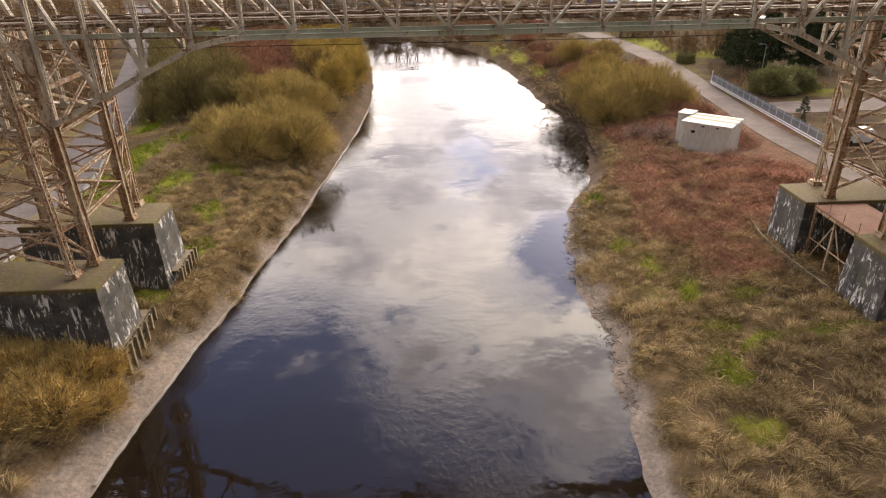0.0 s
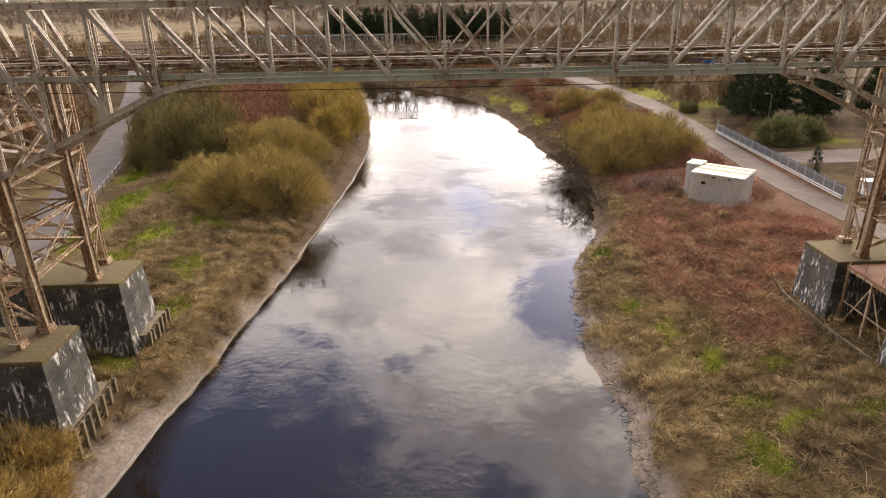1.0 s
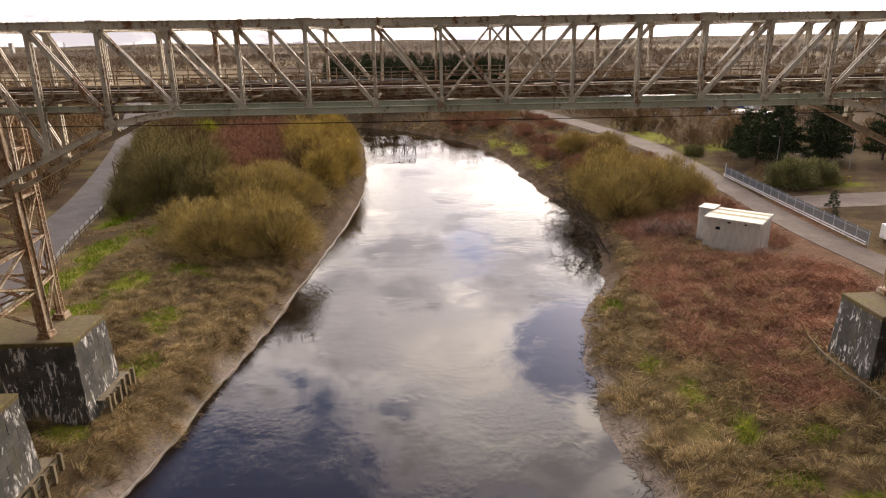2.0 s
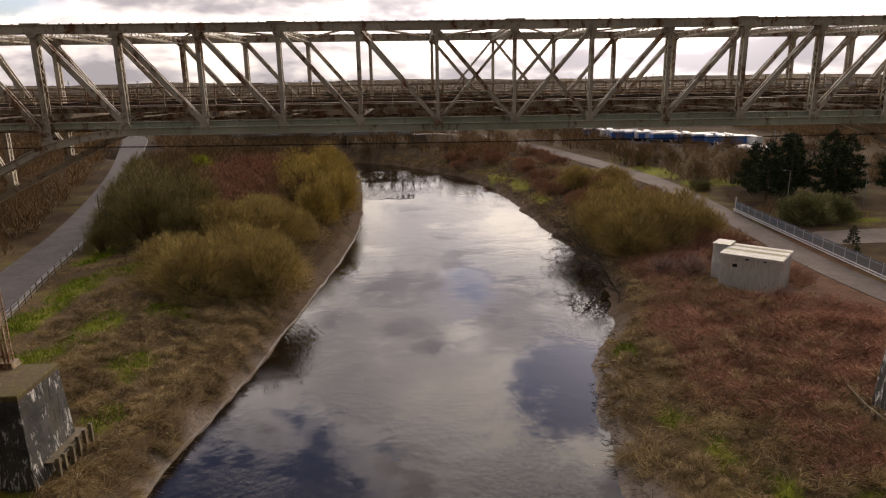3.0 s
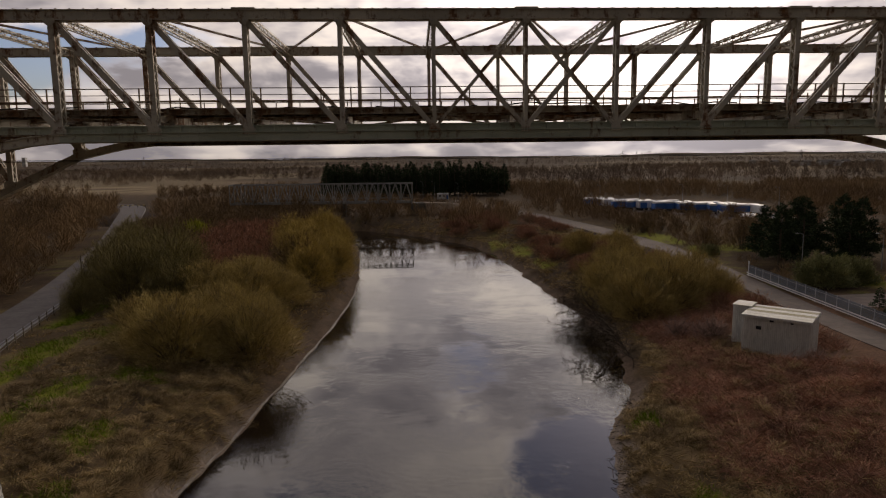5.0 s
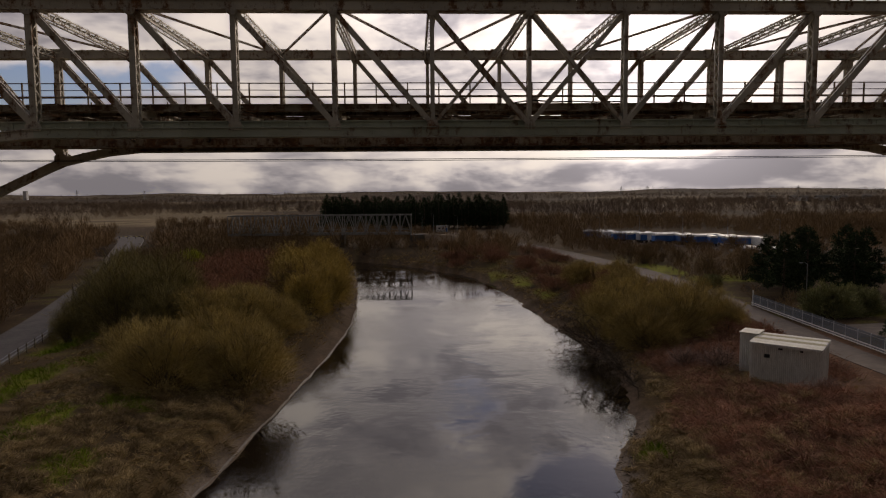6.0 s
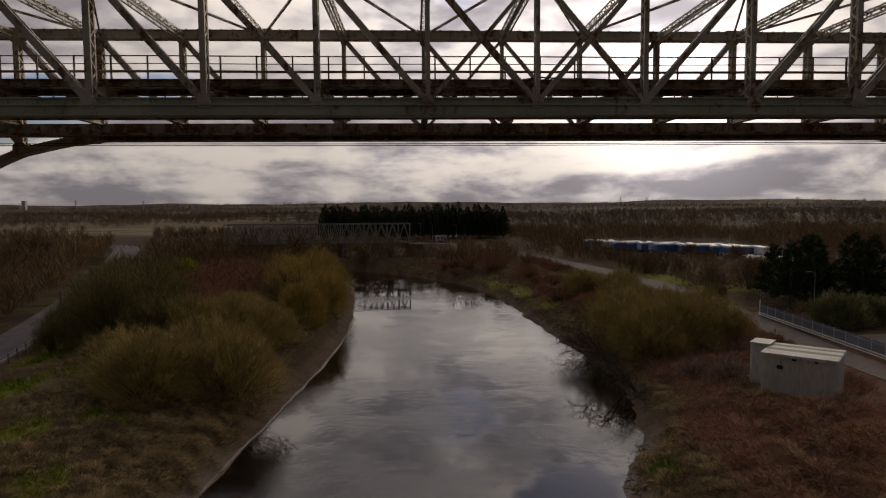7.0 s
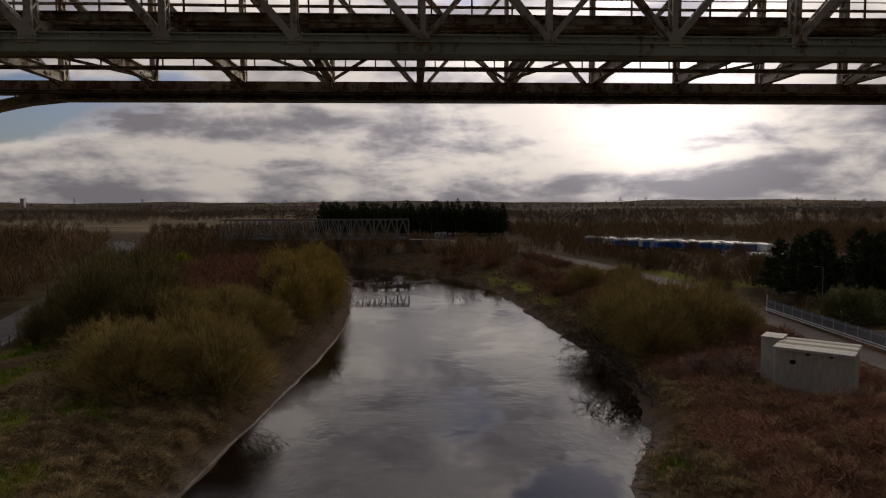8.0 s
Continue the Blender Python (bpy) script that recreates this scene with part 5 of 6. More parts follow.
def wild(x, y):
    w, e = bank(x, y)
    n = wave(x, y, 0.016, 3.0) + 0.5 * wave(x, y, 0.05, 1.0)
    depot = (x > 70) & (x < 150) & (y > 225) & (y < 350)
    road = np.abs(x - np.interp(y, [20, 84, 150, 180, 232, 293, 350], [60, 53, 54.5, 54, 45.5, 31, 12])) < 7
    lane = (np.abs(x - np.interp(y, [75, 160, 200, 320, 470], [-46, -72, -90, -134, -194])) < 10)
    field = (x < -130) & (x > -480) & (y > 440) & (y < 620) & (wave(x, y, 0.05, 4.0) < 0.35)
    clear = (x > -60) & (x < 48) & (y > 300) & (y < 384)
    return (np.maximum(w, e) > 12) & (n > -0.75) & ~clear & ~depot & ~road & ~lane & ~field


per_clump = 60
far_wood("meadow_scrub", 3000, 56, 210, 128, 345, lambda x, y: (x > np.interp(y, [84, 150, 180, 232, 293, 350], [57, 59, 58, 50, 36, 18]) + 2) & (wave(x, y, 0.06, 2.0) > -0.55) & ~((x > 64) & (x < 110) & (y < 165)) & ~((x > 74) & (x < 148) & (y > 254 - 0.2 * (x - 74))), 1.5, 4.5, WOOD_BROWN, "low brown scrub and bramble on waste ground")
per_clump = 80
far_wood("lane_scrub", 3000, -230, -52, 85, 330, lambda x, y: x < np.interp(y, [75, 102, 129, 162, 203, 322], [-53, -60, -67, -78, -95, -139]) - 1.5, 2.5, 6.5, WOOD_BROWN, "bare brown scrub beside the lane")
per_clump = 48
far_wood("scrub_woodland", 7000, -330, 330, 225, 480, wild, 4, 9, WOOD_BROWN, "bare brown scrub woodland beyond the river")
per_clump = 34
far_wood("distant_woodland", 9000, -900, 900, 480, 1300, lambda x, y: wild(x, y) & (wave(x, y, 0.008, 5.0) > -0.5), 7, 12, FAR_WOOD, "distant bare winter woodland")
per_clump = 22
far_wood("horizon_woodland", 9000, -2900, 2900, 1500, 3300, lambda x, y: wave(x, y, 0.004, 5.0) > -0.7, 7, 18, FAR_WOOD, "wooded low hills on the horizon")


# ---- the pale shed ----
def shed():
    z0 = 2.8
    ob = thing("pump_house", "small pale corrugated shed with a weathered flat roof", "shed", at=(*SHED_AT, z0))
    turn = Matrix.Rotation(SHED_YAW, 4, "Z")
    wide, deep, high = 7.0, 5.6, 4.45

    def put(name, s, mt, label=""):
        me = s.mesh(name, mt)
        me.transform(turn)
        return part(name, me, mt, ob, label)

    def walls(x0, y0, w, d, h):
        """One folded sheet, ribbed every 20 cm, round a rectangle."""
        ring = []
        for ax, ay, bx, by in ((0, 0, w, 0), (w, 0, w, d), (w, d, 0, d), (0, d, 0, 0)):
            a, b = Vector((x0 + ax, y0 + ay, 0)), Vector((x0 + bx, y0 + by, 0))
            e = (b - a).normalized()
            out = Vector((e.y, -e.x, 0))
            n = int((b - a).length / 0.2)
            for k in range(n):
                for f, dd in ((0.0, 0.0), (0.5, 0.0), (0.6, 0.045), (0.9, 0.045)):
                    ring.append(a + (b - a) * ((k + f) / n) + out * dd)
        n = len(ring)
        v = [(p.x, p.y, z) for z in (0, h) for p in ring]
        return Shape().add(v, [(i, (i + 1) % n, n + (i + 1) % n, n + i) for i in range(n)] + [tuple(range(n, 2 * n))])

    put("wall", walls(0, 0, wide, deep, high), SHED_WALL)
    put("wall", walls(-2.0, 3.6, 1.98, 2.6, high + 0.25), SHED_WALL)
    # roof sheets, side by side from front to back, the middle ones brown with moss
    at_y = -0.15
    for dd, mt in ((1.0, SHED_ROOF), (1.15, SHED_ROOF), (0.95, MOSSY_ROOF), (1.2, SHED_ROOF), (0.8, MOSSY_ROOF), (0.8, SHED_ROOF)):
        put("roof", Shape().box((wide / 2, at_y + dd / 2, high + 0.07 + 0.012 * at_y), (wide + 0.3, dd - 0.012, 0.1)), mt, "pale roof sheet" if mt is SHED_ROOF else "roof sheet brown with moss")
        at_y += dd
    put("fascia", Shape().box((wide / 2, -0.19, high - 0.04), (wide + 0.3, 0.05, 0.26)), SHED_WALL)
    put("fascia", Shape().box((wide + 0.17, deep / 2, high - 0.04), (0.05, deep + 0.2, 0.26)), SHED_WALL)
    put("roof", Shape().box((-1.01, 4.9, high + 0.31), (2.2, 2.9, 0.1)), SHED_ROOF)
    put("window", Shape().box((1.75, -0.06, 3.15), (0.55, 0.1, 0.4)), DARK, "small dark broken opening")
    put("vent", Shape().box((3.1, -0.06, 4.1), (0.42, 0.1, 0.18)), DARK)
    put("vent", Shape().box((5.2, -0.06, 4.1), (0.3, 0.1, 0.16)), DARK)
    put("bracket", Shape().box((-2.3, 4.2, 0.55), (0.6, 0.5, 0.16)), KERB, "pale concrete slab")


shed()


# ---- palisade fence beside the track ----
def palisade(a, b, name, label, h=2.1):
    a, b = Vector(a), Vector(b)
    d = b - a
    ob = thing(name, label, "fence", at=a)
    n = int(d.length / 2.6)
    for k in range(n + 1):
        part("post", Shape().box(d * (k / n) + Vector((0, 0, h / 2)), (0.09, 0.12, h)), GALV, ob)
    pale_me = Shape().add([(-0.04, -0.012, 0.1), (0.04, -0.012, 0.1), (0.04, 0.012, 0.1), (-0.04, 0.012, 0.1), (-0.04, -0.012, h - 0.08), (0.04, -0.012, h - 0.08), (0.04, 0.012, h - 0.08), (-0.04, 0.012, h - 0.08), (0, 0, h + 0.06)],
                          [(3, 2, 1, 0), (0, 1, 5, 4), (1, 2, 6, 5), (2, 3, 7, 6), (3, 0, 4, 7), (4, 5, 8), (5, 6, 8), (6, 7, 8), (7, 4, 8)]).mesh("pale", FENCE_BLUE)
    m = int(d.length / 0.155)
    yaw = math.atan2(d.y, d.x)
    for k in range(m):
        p = part("pale", pale_me, FENCE_BLUE, ob)
        p.location, p.rotation_euler = d * ((k + 0.5) / m), (0, 0, yaw)
    for z in (0.4, h - 0.35):
        part("rail", Shape().beam((0, 0, z), d + Vector((0, 0, z)), 0.05, 0.06, (0, 0, 1)), GALV, ob)
    for z in (0.28, 0.62):
        part("crash_rail", Shape().beam(Vector((-0.3, 0, z)), d + Vector((-0.3, 0, z)), 0.11, 0.1, (0, 0, 1)), WHITE_PAINT, ob, "pale crash rail along the foot")
    part("end_post", Shape().box((0, 0, h * 0.65), (0.14, 0.14, h * 1.3)), WHITE_PAINT, ob, "white end post")
    return ob


palisade((58.6, 135.0, FLAT), (57.5, 89, FLAT), "palisade_fence", "blue-grey palisade fence with a pale rail beside the track")

# ---- more shrubs along both banks ----
def fill(proto, seed, n, x0, x1, y0, y1, s0, s1, rule):
    rg = np.random.default_rng(seed)
    got = 0
    while got < n:
        x, y = rg.uniform(x0, x1), rg.uniform(y0, y1)
        if rule(x, y):
            s = rg.uniform(s0, s1)
            c = copy_thing(proto, Matrix.Translation((x, y, gz(x, y) - 0.1)) @ Matrix.Rotation(rg.uniform(0, 6.28), 4, "Z"))
            c.scale = (s, s, s * rg.uniform(0.8, 1.05))
            got += 1


def inland(x, y):
    w, e = bank(np.array([x]), np.array([y]))
    lane = np.interp(y, [75, 98, 125, 157, 198, 318], [-42, -49, -57, -68, -86, -130])
    scarlet = -60 < x < -31 and 128 < y < 220
    return (w[0] > 9) and (x > lane + 3.5) and not scarlet


def east_meadow(x, y):
    return x > np.interp(y, [130, 152, 182, 236, 297], [57, 58, 57, 49, 34]) + 3 and not (66 < x < 108 and y < 168)


def east_shore(x, y):
    w, e = bank(np.array([x]), np.array([y]))
    return e[0] > 6 and x < np.interp(y, [123, 150, 178, 229, 290], [51, 51.5, 50.6, 42, 28]) - 3


fill(brown, 81, 40, -80, -20, 140, 290, 0.8, 1.15, inland)
fill(olive, 82, 9, -34, -19, 100, 132, 0.8, 1.1, inland)
fill(tall, 83, 8, -34, -22, 170, 260, 0.9, 1.1, inland)
fill(brown, 85, 24, 58, 130, 150, 262, 0.5, 0.85, east_meadow)
fill(red, 86, 46, 6, 50, 128, 262, 0.7, 1.0, east_shore)
fill(olive, 87, 6, 22, 48, 135, 185, 0.6, 0.9, east_shore)


# ---- second bridge far up the river ----
DIM = mottled("stained_concrete", (0.10, 0.09, 0.075), (0.14, 0.13, 0.11), 0.4, 0.9, 0.2, 0.02)
def lattice_bridge():
    x1, y1, z0, z1 = -6.0, 268.0, 8.9, 16.1
    n, p = 16, 4.3
    ob = thing("lattice_bridge", "grey steel lattice truss bridge crossing the river", "bridge", at=(x1, y1, z0))
    h = z1 - z0
    for y in (0.0, 5.5):
        part("top_chord", Shape().beam((0, y, h), (-n * p, y, h), 0.35, 0.4), GREY_STEEL, ob)
        part("bottom_chord", Shape().beam((0, y, 0.2), (-n * p, y, 0.2), 0.35, 0.7), GREY_STEEL, ob)
        part("handrail", Shape().beam((0, y - 0.3, 1.7), (-n * p, y - 0.3, 1.7), 0.08, 0.08), GREY_STEEL, ob)
        for k in range(n + 1):
            part("post", Shape().beam((-k * p, y, 0), (-k * p, y, h), 0.25, 0.28), GREY_STEEL, ob)
            if k < n:
                part("diagonal", Shape().beam((-k * p, y, 0.4), (-(k + 0.5) * p, y, h), 0.22, 0.24), GREY_STEEL, ob)
                part("diagonal", Shape().beam((-(k + 1) * p, y, 0.4), (-(k + 0.5) * p, y, h), 0.22, 0.24), GREY_STEEL, ob)
    for k in range(n + 1):
        part("cross_beam", Shape().beam((-k * p, 0, h), (-k * p, 5.5, h), 0.2, 0.25, (1, 0, 0)), GREY_STEEL, ob)
    part("deck", Shape().box((-n * p / 2, 2.75, -0.1), (n * p, 5.3, 0.4)), GREY_STEEL, ob)
    ab = Shape().add([(-1, -1.5, -6.5), (6, -1.5, -6.5), (6, 7, -6.5), (-1, 7, -6.5), (-0.5, -1, -0.3), (5, -1, -0.3), (5, 6.5, -0.3), (-0.5, 6.5, -0.3)],
                     [(3, 2, 1, 0), (4, 5, 6, 7), (0, 1, 5, 4), (1, 2, 6, 5), (2, 3, 7, 6), (3, 0, 4, 7)])
    part("abutment", ab, DIM, ob)
    part("pier", Shape().box((-26, 2.75, -5), (1.6, 6.5, 9.4)), DIM, ob)


lattice_bridge()


def embankment():
    """Earth ramp that carries the road off the far bridge."""
    s = Shape()
    pts = [(-3, 270.5, 8.8), (8, 276, 8.0), (18, 292, 6.2), (24, 312, 4.2)]
    v, f = [], []
    for k, (x, y, z) in enumerate(pts):
        nx, ny = (0.5, -0.85) if k < 2 else (0.9, -0.3)
        for o, zz in ((-9, 2.6), (-3, z), (3, z), (9, 2.6)):
            v.append((x + nx * o, y + ny * o, zz))
    for k in range(3):
        for i in range(3):
            f.append((k * 4 + i, k * 4 + i + 1, k * 4 + 5 + i, k * 4 + 4 + i))
    s.add(v, f)
    tagged(new("embankment", s.mesh("embankment", RAMP)), "scrubby earth embankment of the far bridge", "ground", kind="structure")


RAMP = mottled("embankment_scrub", (0.12, 0.08, 0.05), (0.17, 0.12, 0.07), 0.3, 0.95, 0.5, 0.2)
embankment()


# ---- depot ----
def trailer(x, y, yaw, length, roof, side):
    ob = thing("box_trailer", "blue box trailer with a white roof parked in a yard", "trailer", "parked trailers")
    part("body", Shape().box((0, 0, 2.2), (length, 2.5, 2.1)), side, ob)
    part("roof", Shape().profile((-length / 2, 0, 3.25), (length / 2, 0, 3.25), [(-1.28, 0), (1.28, 0), (1.28, 0.5), (0.9, 0.72), (-0.9, 0.72), (-1.28, 0.5)]), roof, ob, "white roof")
    part("chassis", Shape().box((0, 0, 1.0), (length * 0.95, 1.0, 0.25)), DARK, ob)
    for sx in (-0.42, -0.32, 0.3):
        for sy in (-1.0, 1.0):
            w = Shape().tube([(length * sx, sy - 0.15, 0.5), (length * sx, sy + 0.15, 0.5)], 0.5, 12)
            part("wheel", w, DARK, ob)
    for k in (-1, 1):
        part("landing_leg", Shape().box((length * 0.2, k * 0.8, 0.45), (0.12, 0.12, 0.95)), GALV, ob)
    ob.matrix_basis = Matrix.Translation((x, y, FLAT)) @ Matrix.Rotation(yaw, 4, "Z")
    return ob


rg = np.random.default_rng(22)
for k in range(24):
    t = k / 23
    side = WHITE_PAINT if rg.random() < 0.3 else BLUE_PAINT
    trailer(71 + 46 * t, 291 - 42 * t + rg.uniform(-2, 2) + (8 if k % 3 == 0 else 0), rg.uniform(-0.1, 0.3) + (1.4 if k % 2 else 0), rg.uniform(6.5, 9.5), WHITE_PAINT, side)


def car(x, y, yaw, paint, label):
    ob = thing("parked_car", label, "car", "parked cars")
    prof = [(-2.1, 0.35), (2.1, 0.35), (2.15, 0.8), (1.2, 0.95), (0.6, 1.45), (-1.3, 1.48), (-2.0, 0.95)]
    v = [(a, s * 0.85, b) for s in (-1, 1) for a, b in prof]
    n = len(prof)
    part("body", Shape().add(v, [tuple(range(n - 1, -1, -1)), tuple(range(n, 2 * n))] + [(i, (i + 1) % n, n + (i + 1) % n, n + i) for i in range(n)]), paint, ob)
    part("window", Shape().box((-0.4, 0, 1.2), (1.5, 1.73, 0.36)), DARK, ob)
    for sx in (-1.35, 1.35):
        for sy in (-0.8, 0.8):
            part("wheel", Shape().tube([(sx, sy - 0.1, 0.33), (sx, sy + 0.1, 0.33)], 0.33, 10), DARK, ob)
    ob.matrix_basis = Matrix.Translation((x, y, FLAT)) @ Matrix.Rotation(yaw, 4, "Z")
    return ob


car_one = car(108, 252, 0.3, WHITE_PAINT, "white car parked in a yard")
rg = np.random.default_rng(15)
for k in range(26):
    t = k / 25
    row = k % 2
    x, y = 108 + 13 * t + 2 * row, 241 - 16 * t + 4 * row
    copy_thing(car_one, Matrix.Translation((x, y, FLAT)) @ Matrix.Rotation(rg.uniform(1.2, 1.9), 4, "Z"))
ribbon("yard", [(66, 285), (96, 252), (112, 222)], [(92, 312), (124, 268), (134, 232)], FLAT + 0.06, ASPHALT, "grey tarmac parking yard", "yard")
ribbon("yard", [(60.5, 117), (75, 119), (110, 121)], [(60.5, 109), (75, 110), (110, 111)], FLAT + 0.06, GRAVEL, "pale concrete yard beside the track", "yard")


def lamp(x, y, h):
    ob = thing("street_lamp", "grey steel street lamp with a curved arm", "lamp post", "street lamps", at=(x, y, FLAT))
    part("pole", Shape().tube([(0, 0, 0), (0, 0, h * 0.5), (0, 0, h)], [0.09, 0.07, 0.05], 7), GALV, ob)
    part("arm", Shape().tube([(0, 0, h), (-0.4, 0, h + 0.25), (-1.0, 0, h + 0.3)], 0.035, 6), GALV, ob)
    part("head", Shape().box((-1.25, 0, h + 0.28), (0.6, 0.25, 0.14)), GALV, ob)
    return ob


for x, y, h in ((72.3, 142, 6.5), (86.5, 140, 6.5), (3, 362, 9), (15.5, 364, 8), (-3, 366, 9), (88, 290, 10), (99, 272, 10), (112, 262, 10), (122, 244, 10), (74, 300, 9)):
    lamp(x, y, h)


def kiosk():
    ob = thing("site_cabin", "small white cabin beside the far road", "cabin", at=(7.5, 362, FLAT))
    part("wall", Shape().box((0, 0, 1.5), (6, 2.6, 3.0)), WHITE_PAINT, ob)
    part("roof", Shape().box((0, 0, 3.06), (6.3, 2.9, 0.14)), GALV, ob)
    for k in (-1.5, 0.4):
        part("window", Shape().box((k, -1.31, 1.8), (1.0, 0.05, 0.8)), DARK, ob)
    part("door", Shape().box((2.2, -1.31, 1.1), (0.9, 0.05, 2.0)), BLUE_PAINT, ob)


kiosk()


# ---- fences, fenders and the gangway ----
def wire_fence(pts):
    ob = thing("wire_fence", "old post and wire fence along the lane", "fence", at=(pts[0][0], pts[0][1], FLAT))
    o = Vector((pts[0][0], pts[0][1], FLAT))
    line = [Vector((x, y, gz(x, y))) - o for x, y in pts]
    for p in line:
        part("post", Shape().box(p + Vector((0, 0, 0.65)), (0.12, 0.12, 1.4)), TIMBER, ob)
    for z in (0.45, 0.85, 1.25):
        part("wire", Shape().tube([p + Vector((0, 0, z)) for p in line], 0.02, 4), GALV, ob)


edge = curve_pts([(-42, 40), (-44.4, 75), (-50.1, 98), (-56.8, 125), (-67.0, 157)], 9)
wire_fence([tuple(p) for p in edge])
pole = thing("telegraph_pole", "tall weathered wooden pole beside the lane", "pole", at=(-59.0, 131, FLAT))
part("shaft", Shape().tube([(0, 0, -0.2), (0, 0, 3), (0, 0, 6.0)], [0.13, 0.11, 0.09], 8), TIMBER, pole)


def fender(pts, z0, z1, label):
    ob = thing("timber_fender", label, "fender", "timber fenders", at=(*pts[0], z0))
    o = Vector((*pts[0], z0))
    rg = random.Random(len(pts))
    for x, y in pts:
        t = z1 + rg.uniform(-0.25, 0.2)
        tilt = Vector((rg.uniform(-0.08, 0.08), rg.uniform(-0.08, 0.08), 0))
        part("fender_post", Shape().beam(Vector((x, y, z0 - 1)) - o, Vector((x, y, t)) + tilt - o, 0.26, 0.26), TIMBER, ob)
    for z in (z1 - 0.5, z1 - 1.4):
        for a, b in zip(pts, pts[1:]):
            part("waling", Shape().beam(Vector((a[0] - 0.2, a[1], z)) - o, Vector((b[0] - 0.2, b[1], z)) - o, 0.14, 0.24, (1, 0, 0)), TIMBER, ob)
    a, b = Vector((*pts[0], z1 - 0.3)), Vector((*pts[-1], z1 - 0.3))
    inward = -0.8 if pts[0][0] < 0 else 0.8
    part("walkway", Shape().beam(a + Vector((inward, 0, 0)) - o, b + Vector((inward, 0, 0)) - o, 0.9, 0.1, (1, 0, 0)), TIMBER, ob)
    ob.matrix_basis = SKEW @ Matrix.Translation(o)


fender([(-25.2, 41.6 + 1.05 * k) for k in range(7)], 1.2, 3.9, "row of weathered timber piles before the pier")
fender([(-25.0, 55.0 + 0.95 * k) for k in range(6)], 1.6, 4.1, "row of weathered timber piles before the pier")
fender([(34.9 - 0.12 * k * (1 if k < 5 else -0.4), 60.5 - 1.5 * k) for k in range(14)], 1.6, 3.6, "timber fender curving round the far bank piers")


def gangway():
    ob = thing("lattice_railing", "low timber lattice railing along the pier foot", "railing", at=(34.3, 60, 3.4))
    pts = [Vector((0.5, 1.0, 0)), Vector((-0.1, -2, 0)), Vector((-0.3, -5.5, 0)), Vector((0.0, -9.5, 0)), Vector((0.4, -14, 0))]
    for a, b in zip(pts, pts[1:]):
        for z in (0.1, 1.1):
            part("rail", Shape().beam(a + Vector((0, 0, z)), b + Vector((0, 0, z)), 0.09, 0.12, (1, 0, 0)), TIMBER, ob)
        n = max(2, round((b - a).length / 1.1))
        for k in range(n):
            p, q = a + (b - a) * (k / n), a + (b - a) * ((k + 1) / n)
            part("brace", Shape().beam(p + Vector((0, 0, 0.1)), q + Vector((0, 0, 1.1)), 0.06, 0.08, (1, 0, 0)), TIMBER, ob)
            part("brace", Shape().beam(q + Vector((0.03, 0, 0.1)), p + Vector((0.03, 0, 1.1)), 0.06, 0.08, (1, 0, 0)), TIMBER, ob)
            part("post", Shape().box(p + Vector((0, 0, 0.55)), (0.12, 0.12, 1.3)), TIMBER, ob)
    ob.matrix_basis = SKEW @ Matrix.Translation((34.3, 60, 3.4))


gangway()


def platform():
    ob = thing("loading_platform", "rusty steel platform on a braced frame between two piers", "platform", at=(39.0, 50.2, 2.8))
    h = 6.4
    part("deck", Shape().box((0, 0, h), (5.0, 6.9, 0.14)), PLATE, ob, "rust-red chequer plate")
    for y in (-3.3, 3.3):
        part("edge_beam", Shape().beam((-2.5, y, h - 0.22), (2.5, y, h - 0.22), 0.12, 0.3), STEEL_TOWER, ob)
    for x in (-2.4, 2.4):
        part("edge_beam", Shape().beam((x, -3.3, h - 0.22), (x, 3.3, h - 0.22), 0.12, 0.3, (1, 0, 0)), STEEL_TOWER, ob)
        for y in (-3.2, 0, 3.2):
            part("leg", Shape().beam((x, y, -0.8), (x, y, h - 0.3), 0.2, 0.2), STEEL_TOWER, ob)
        part("brace", Shape().beam((x, -3.2, 0.4), (x, 0, h - 0.5), 0.08, 0.1, (1, 0, 0)), STEEL_TOWER, ob)
        part("brace", Shape().beam((x, 3.2, 0.4), (x, 0, h - 0.5), 0.08, 0.1, (1, 0, 0)), STEEL_TOWER, ob)
        part("brace", Shape().beam((x, -3.2, 3.2), (x, 3.2, 3.2), 0.1, 0.1, (1, 0, 0)), STEEL_TOWER, ob)
    for y in (-3.2, -1.0, 1.2, 3.2):
        part("railing_post", Shape().beam((-2.4, y, h), (-2.4, y, h + 1.0), 0.05, 0.05), STEEL_TOWER, ob)
    ob.matrix_basis = SKEW @ Matrix.Translation((39.0, 50.2, 2.8))


PLATE = mottled("rust_red_plate", (0.20, 0.09, 0.055), (0.26, 0.13, 0.08), 0.7, 0.85, 0.2, 0.01)
platform()


fill(brown, 88, 26, -30, 30, 246, 330, 0.5, 0.8, lambda x, y: bank(np.array([x]), np.array([y]))[1][0] > 7)
fill(brown, 89, 34, -110, -25, 285, 370, 0.8, 1.2, lambda x, y: True)


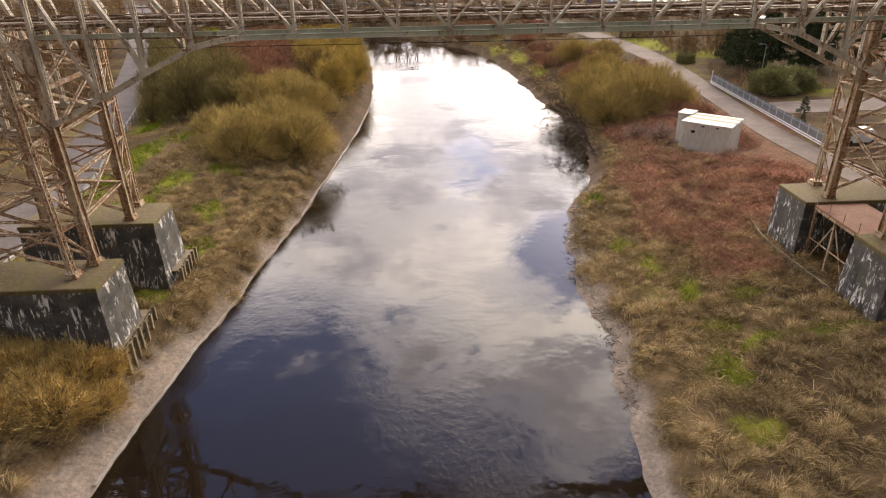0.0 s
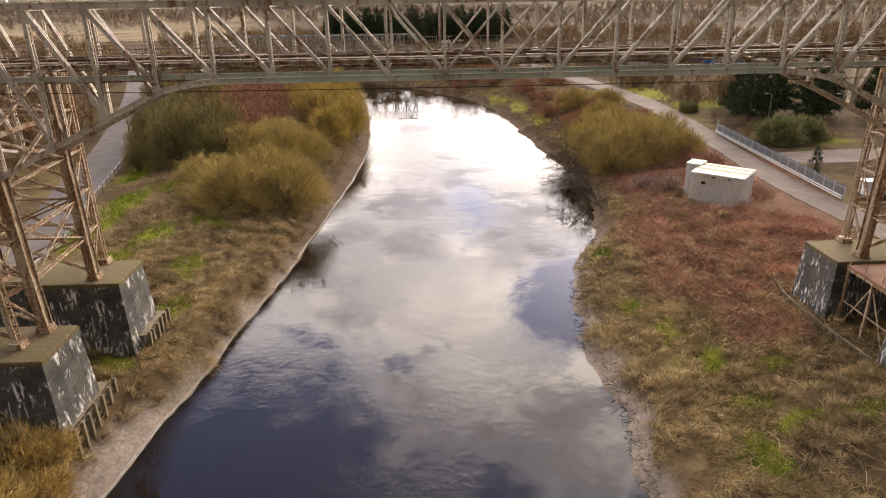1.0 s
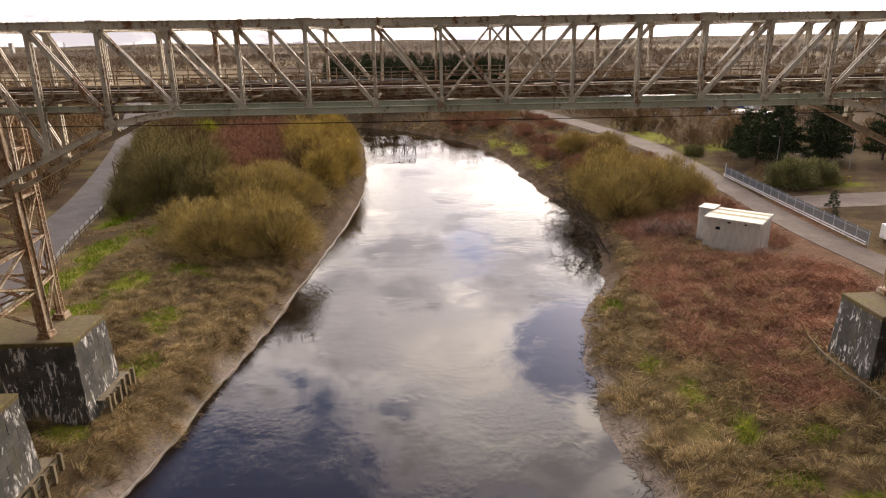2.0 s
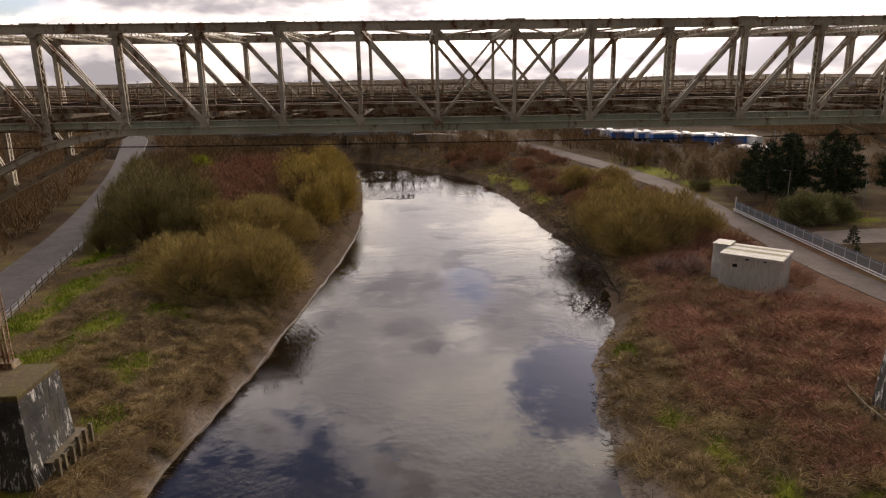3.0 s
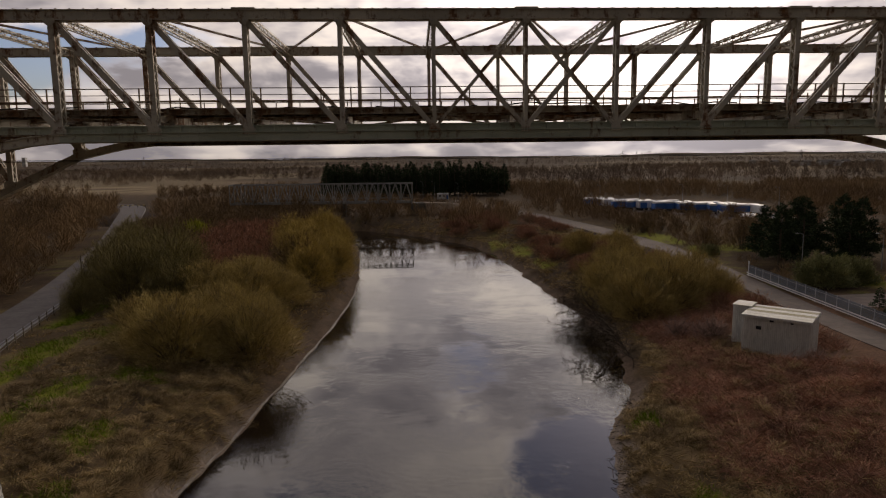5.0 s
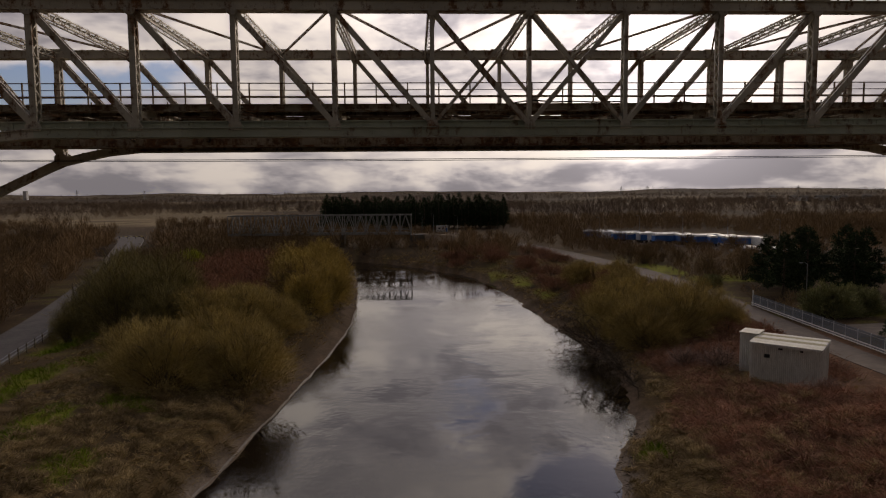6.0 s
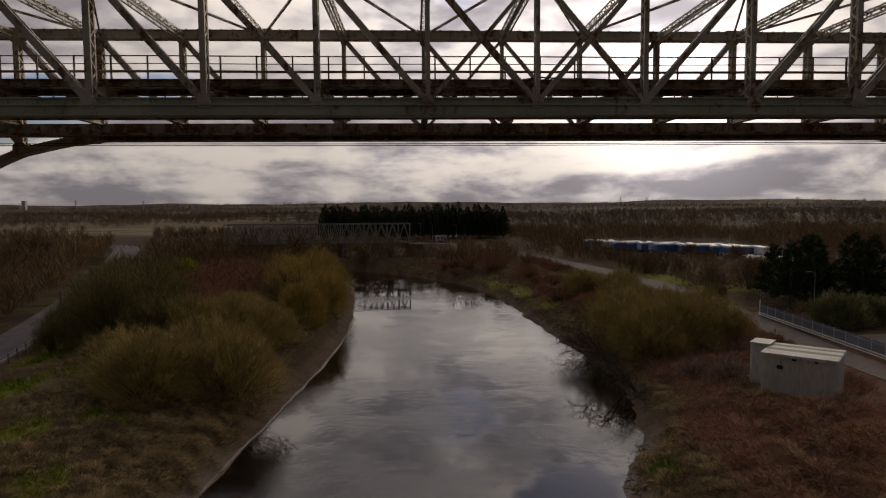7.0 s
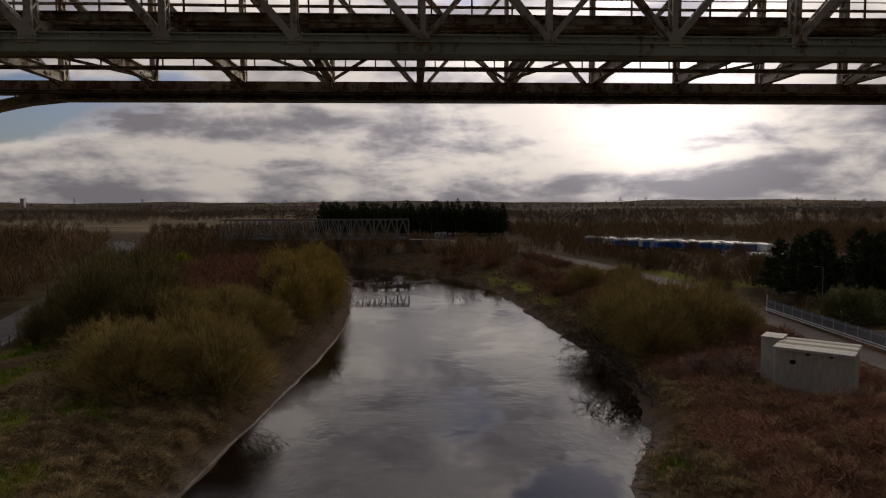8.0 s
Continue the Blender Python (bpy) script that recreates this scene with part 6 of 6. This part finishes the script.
# ---- skyline: houses, pylons and a tower block, far off ----
def house(x, y, yaw, w):
    z = gz(x, y)
    ob = thing("distant_house", "small pale house on the far slope", "house", "distant houses", at=(x, y, z))
    ob.rotation_euler = (0, 0, yaw)
    part("wall", Shape().box((0, 0, 3), (w, 8, 6)), WHITE_PAINT, ob)
    part("roof", Shape().profile((-w / 2 - 0.4, 0, 6), (w / 2 + 0.4, 0, 6), [(-4.6, 0), (4.6, 0), (0, 3.2)]), DIM, ob)
    for k in (-0.25, 0.25):
        part("window", Shape().box((w * k, -4.02, 4.3), (1.4, 0.1, 1.3)), DARK, ob)


rg = np.random.default_rng(19)
for k in range(16):
    house(590 + 16 * k + rg.normal(0, 8), 1130 + rg.uniform(-60, 90), rg.uniform(-0.5, 0.5), rg.uniform(9, 15))


def pylon(x, y, h):
    ob = thing("pylon", "slim grey lattice power pylon on the skyline", "pylon", "pylons", at=(x, y, gz(x, y)))
    for sx in (-1, 1):
        for sy in (-1, 1):
            part("leg", Shape().beam((sx * 3.5, sy * 3.5, 0), (sx * 0.4, sy * 0.4, h), 0.4, 0.4), GREY_STEEL, ob)
    for f in (0.62, 0.76, 0.9):
        part("arm", Shape().beam((-6, 0, h * f), (6, 0, h * f), 0.5, 0.5), GREY_STEEL, ob)
    for k in range(5):
        f0, f1 = k / 5, (k + 1) / 5
        w0, w1 = 3.5 - 3.1 * f0, 3.5 - 3.1 * f1
        part("brace", Shape().beam((-w0, -w0, h * f0), (w1, -w1, h * f1), 0.25, 0.25), GREY_STEEL, ob)
        part("brace", Shape().beam((w0, -w0, h * f0), (-w1, -w1, h * f1), 0.25, 0.25), GREY_STEEL, ob)


for x, y, h in ((-1130, 2150, 30), (640, 2200, 30), (1180, 2100, 30), (-980, 2300, 28)):
    pylon(x, y, h)
block = thing("tower_block", "pale distant tower block above the trees", "building", at=(-1262, 2100, gz(-1262, 2100)))
part("wall", Shape().box((0, 0, 14), (11, 11, 28)), WHITE_PAINT, block)
part("roof", Shape().box((0, 0, 28.5), (12, 12, 1)), DIM, block)
# yellow barrier and a white van in the yard behind the fence
van = thing("parked_van", "white van parked in the yard behind the fence", "van", at=(63.5, 91, FLAT))
part("body", Shape().add([(-2.6, -0.95, 0.4), (2.6, -0.95, 0.4), (2.6, 0.95, 0.4), (-2.6, 0.95, 0.4), (-2.6, -0.9, 2.3), (1.3, -0.9, 2.3), (1.3, 0.9, 2.3), (-2.6, 0.9, 2.3), (2.4, -0.9, 1.25), (2.4, 0.9, 1.25)],
                         [(3, 2, 1, 0), (4, 5, 6, 7), (0, 1, 8, 5, 4), (2, 3, 7, 6, 9), (3, 0, 4, 7), (1, 2, 9, 8), (5, 8, 9, 6)]), WHITE_PAINT, van)
for sx in (-1.7, 1.6):
    for sy in (-0.85, 0.85):
        part("wheel", Shape().tube([(sx, sy - 0.12, 0.36), (sx, sy + 0.12, 0.36)], 0.36, 12), DARK, van)
part("windscreen", Shape().add([(1.36, -0.8, 2.2), (2.36, -0.8, 1.32), (2.36, 0.8, 1.32), (1.36, 0.8, 2.2)], [(0, 1, 2, 3)]), DARK, van)
frame_y = thing("yellow_frame", "bright yellow tubular steel frame on the grass", "barrier", at=(76.5, 127, FLAT))
for x in (-1.2, 0.2, 1.4):
    part("hoop", Shape().tube([(x, 0, 0), (x, 0, 1.0), (x + 0.25, 0, 1.3), (x + 0.6, 0, 1.3), (x + 0.85, 0, 1.0), (x + 0.85, 0, 0)], 0.07, 6), YELLOW_PAINT, frame_y)


# driftwood and dead reed along the water's edge
rg = np.random.default_rng(29)
n = 900
y = rg.uniform(36, 86, n)
x = np.interp(y, YS, XR) + rg.normal(0.7, 0.45, n)
z = np.maximum(ground_z(x, y), 0.0) + 0.04
way = np.stack([rg.normal(0, 1, n), rg.normal(0, 1, n), rg.uniform(0, 0.5, n)], 1)
way /= np.linalg.norm(way, axis=1, keepdims=True)
v, f = blades(np.stack([x, y, z], 1), way, rg.uniform(0.2, 1.1, n), 0.05, 0.15, rg)
tagged(new("driftwood", quad_mesh("driftwood", v, f, BLACK_TWIG)), "dark sticks and dead reed washed along the water's edge", "driftwood", kind="stuff")


def hazard_barrier():
    """Striped plank on posts that closes the end of the lane."""
    a, b = Vector((-147.5, 328.5, FLAT)), Vector((-134.0, 331.0, FLAT))
    ob = thing("hazard_barrier", "yellow and black striped barrier across the lane's end", "barrier", at=a)
    d = b - a
    n = 12
    for k in range(n):
        part("stripe", Shape().beam(d * (k / n) + Vector((0, 0, 1.1)), d * ((k + 1) / n) + Vector((0, 0, 1.1)), 0.9, 0.12), HAZARD if k % 2 else DARK, ob)
    for k in range(5):
        part("post", Shape().box(d * (k / 4) + Vector((0, 0.15, 0.6)), (0.18, 0.18, 1.3)), DARK, ob)


hazard_barrier()
plant_small = [(64.2, 108.2, 0.19), (60.5, 101.5, 0.12)]
for x, y, s in plant_small:
    c = copy_thing(spruce, Matrix.Translation((x, y, FLAT)))
    c.scale = (s * 1.6, s * 1.6, s)
for x, y, s in ((73, 168, 0.9), (66, 172, 0.7), (80, 176, 0.8), (58, 205, 0.7)):
    c = copy_thing(brown, Matrix.Translation((x, y, FLAT)))
    c.scale = (s * 0.8, s * 0.8, s * 1.2)


def silt_edge():
    """Pale lip of dried silt along the west waterline."""
    ys = np.arange(30, 178, 0.6)
    grid = np.linspace(-30, -8, 400)
    line = []
    for k, yy in enumerate(ys):
        w, e = bank(grid, np.full(400, yy))
        line.append((float(grid[np.argmin(np.abs(w - 0.15))]), float(yy)))
    rg = np.random.default_rng(5)
    v, f = [], []
    for k, (xx, yy) in enumerate(line):
        t = 0.13 + 0.05 * math.sin(k * 0.31) + rg.uniform(-0.04, 0.04)
        z = 0.06 + 0.03 * math.sin(k * 0.17)
        v += [(xx + t, yy, -0.2), (xx + t * 0.7, yy, z + 0.1), (xx - t * 0.5, yy, z + 0.12), (xx - t * 1.4, yy, z - 0.05)]
    for k in range(len(line) - 1):
        for i in range(3):
            f.append((k * 4 + i, k * 4 + i + 1, k * 4 + 5 + i, k * 4 + 4 + i))
    tagged(new("shore_edge", Shape().add(v, f).mesh("shore_edge", SILT)), "pale lip of dried silt along the waterline", "river bank", kind="structure")


silt_edge()
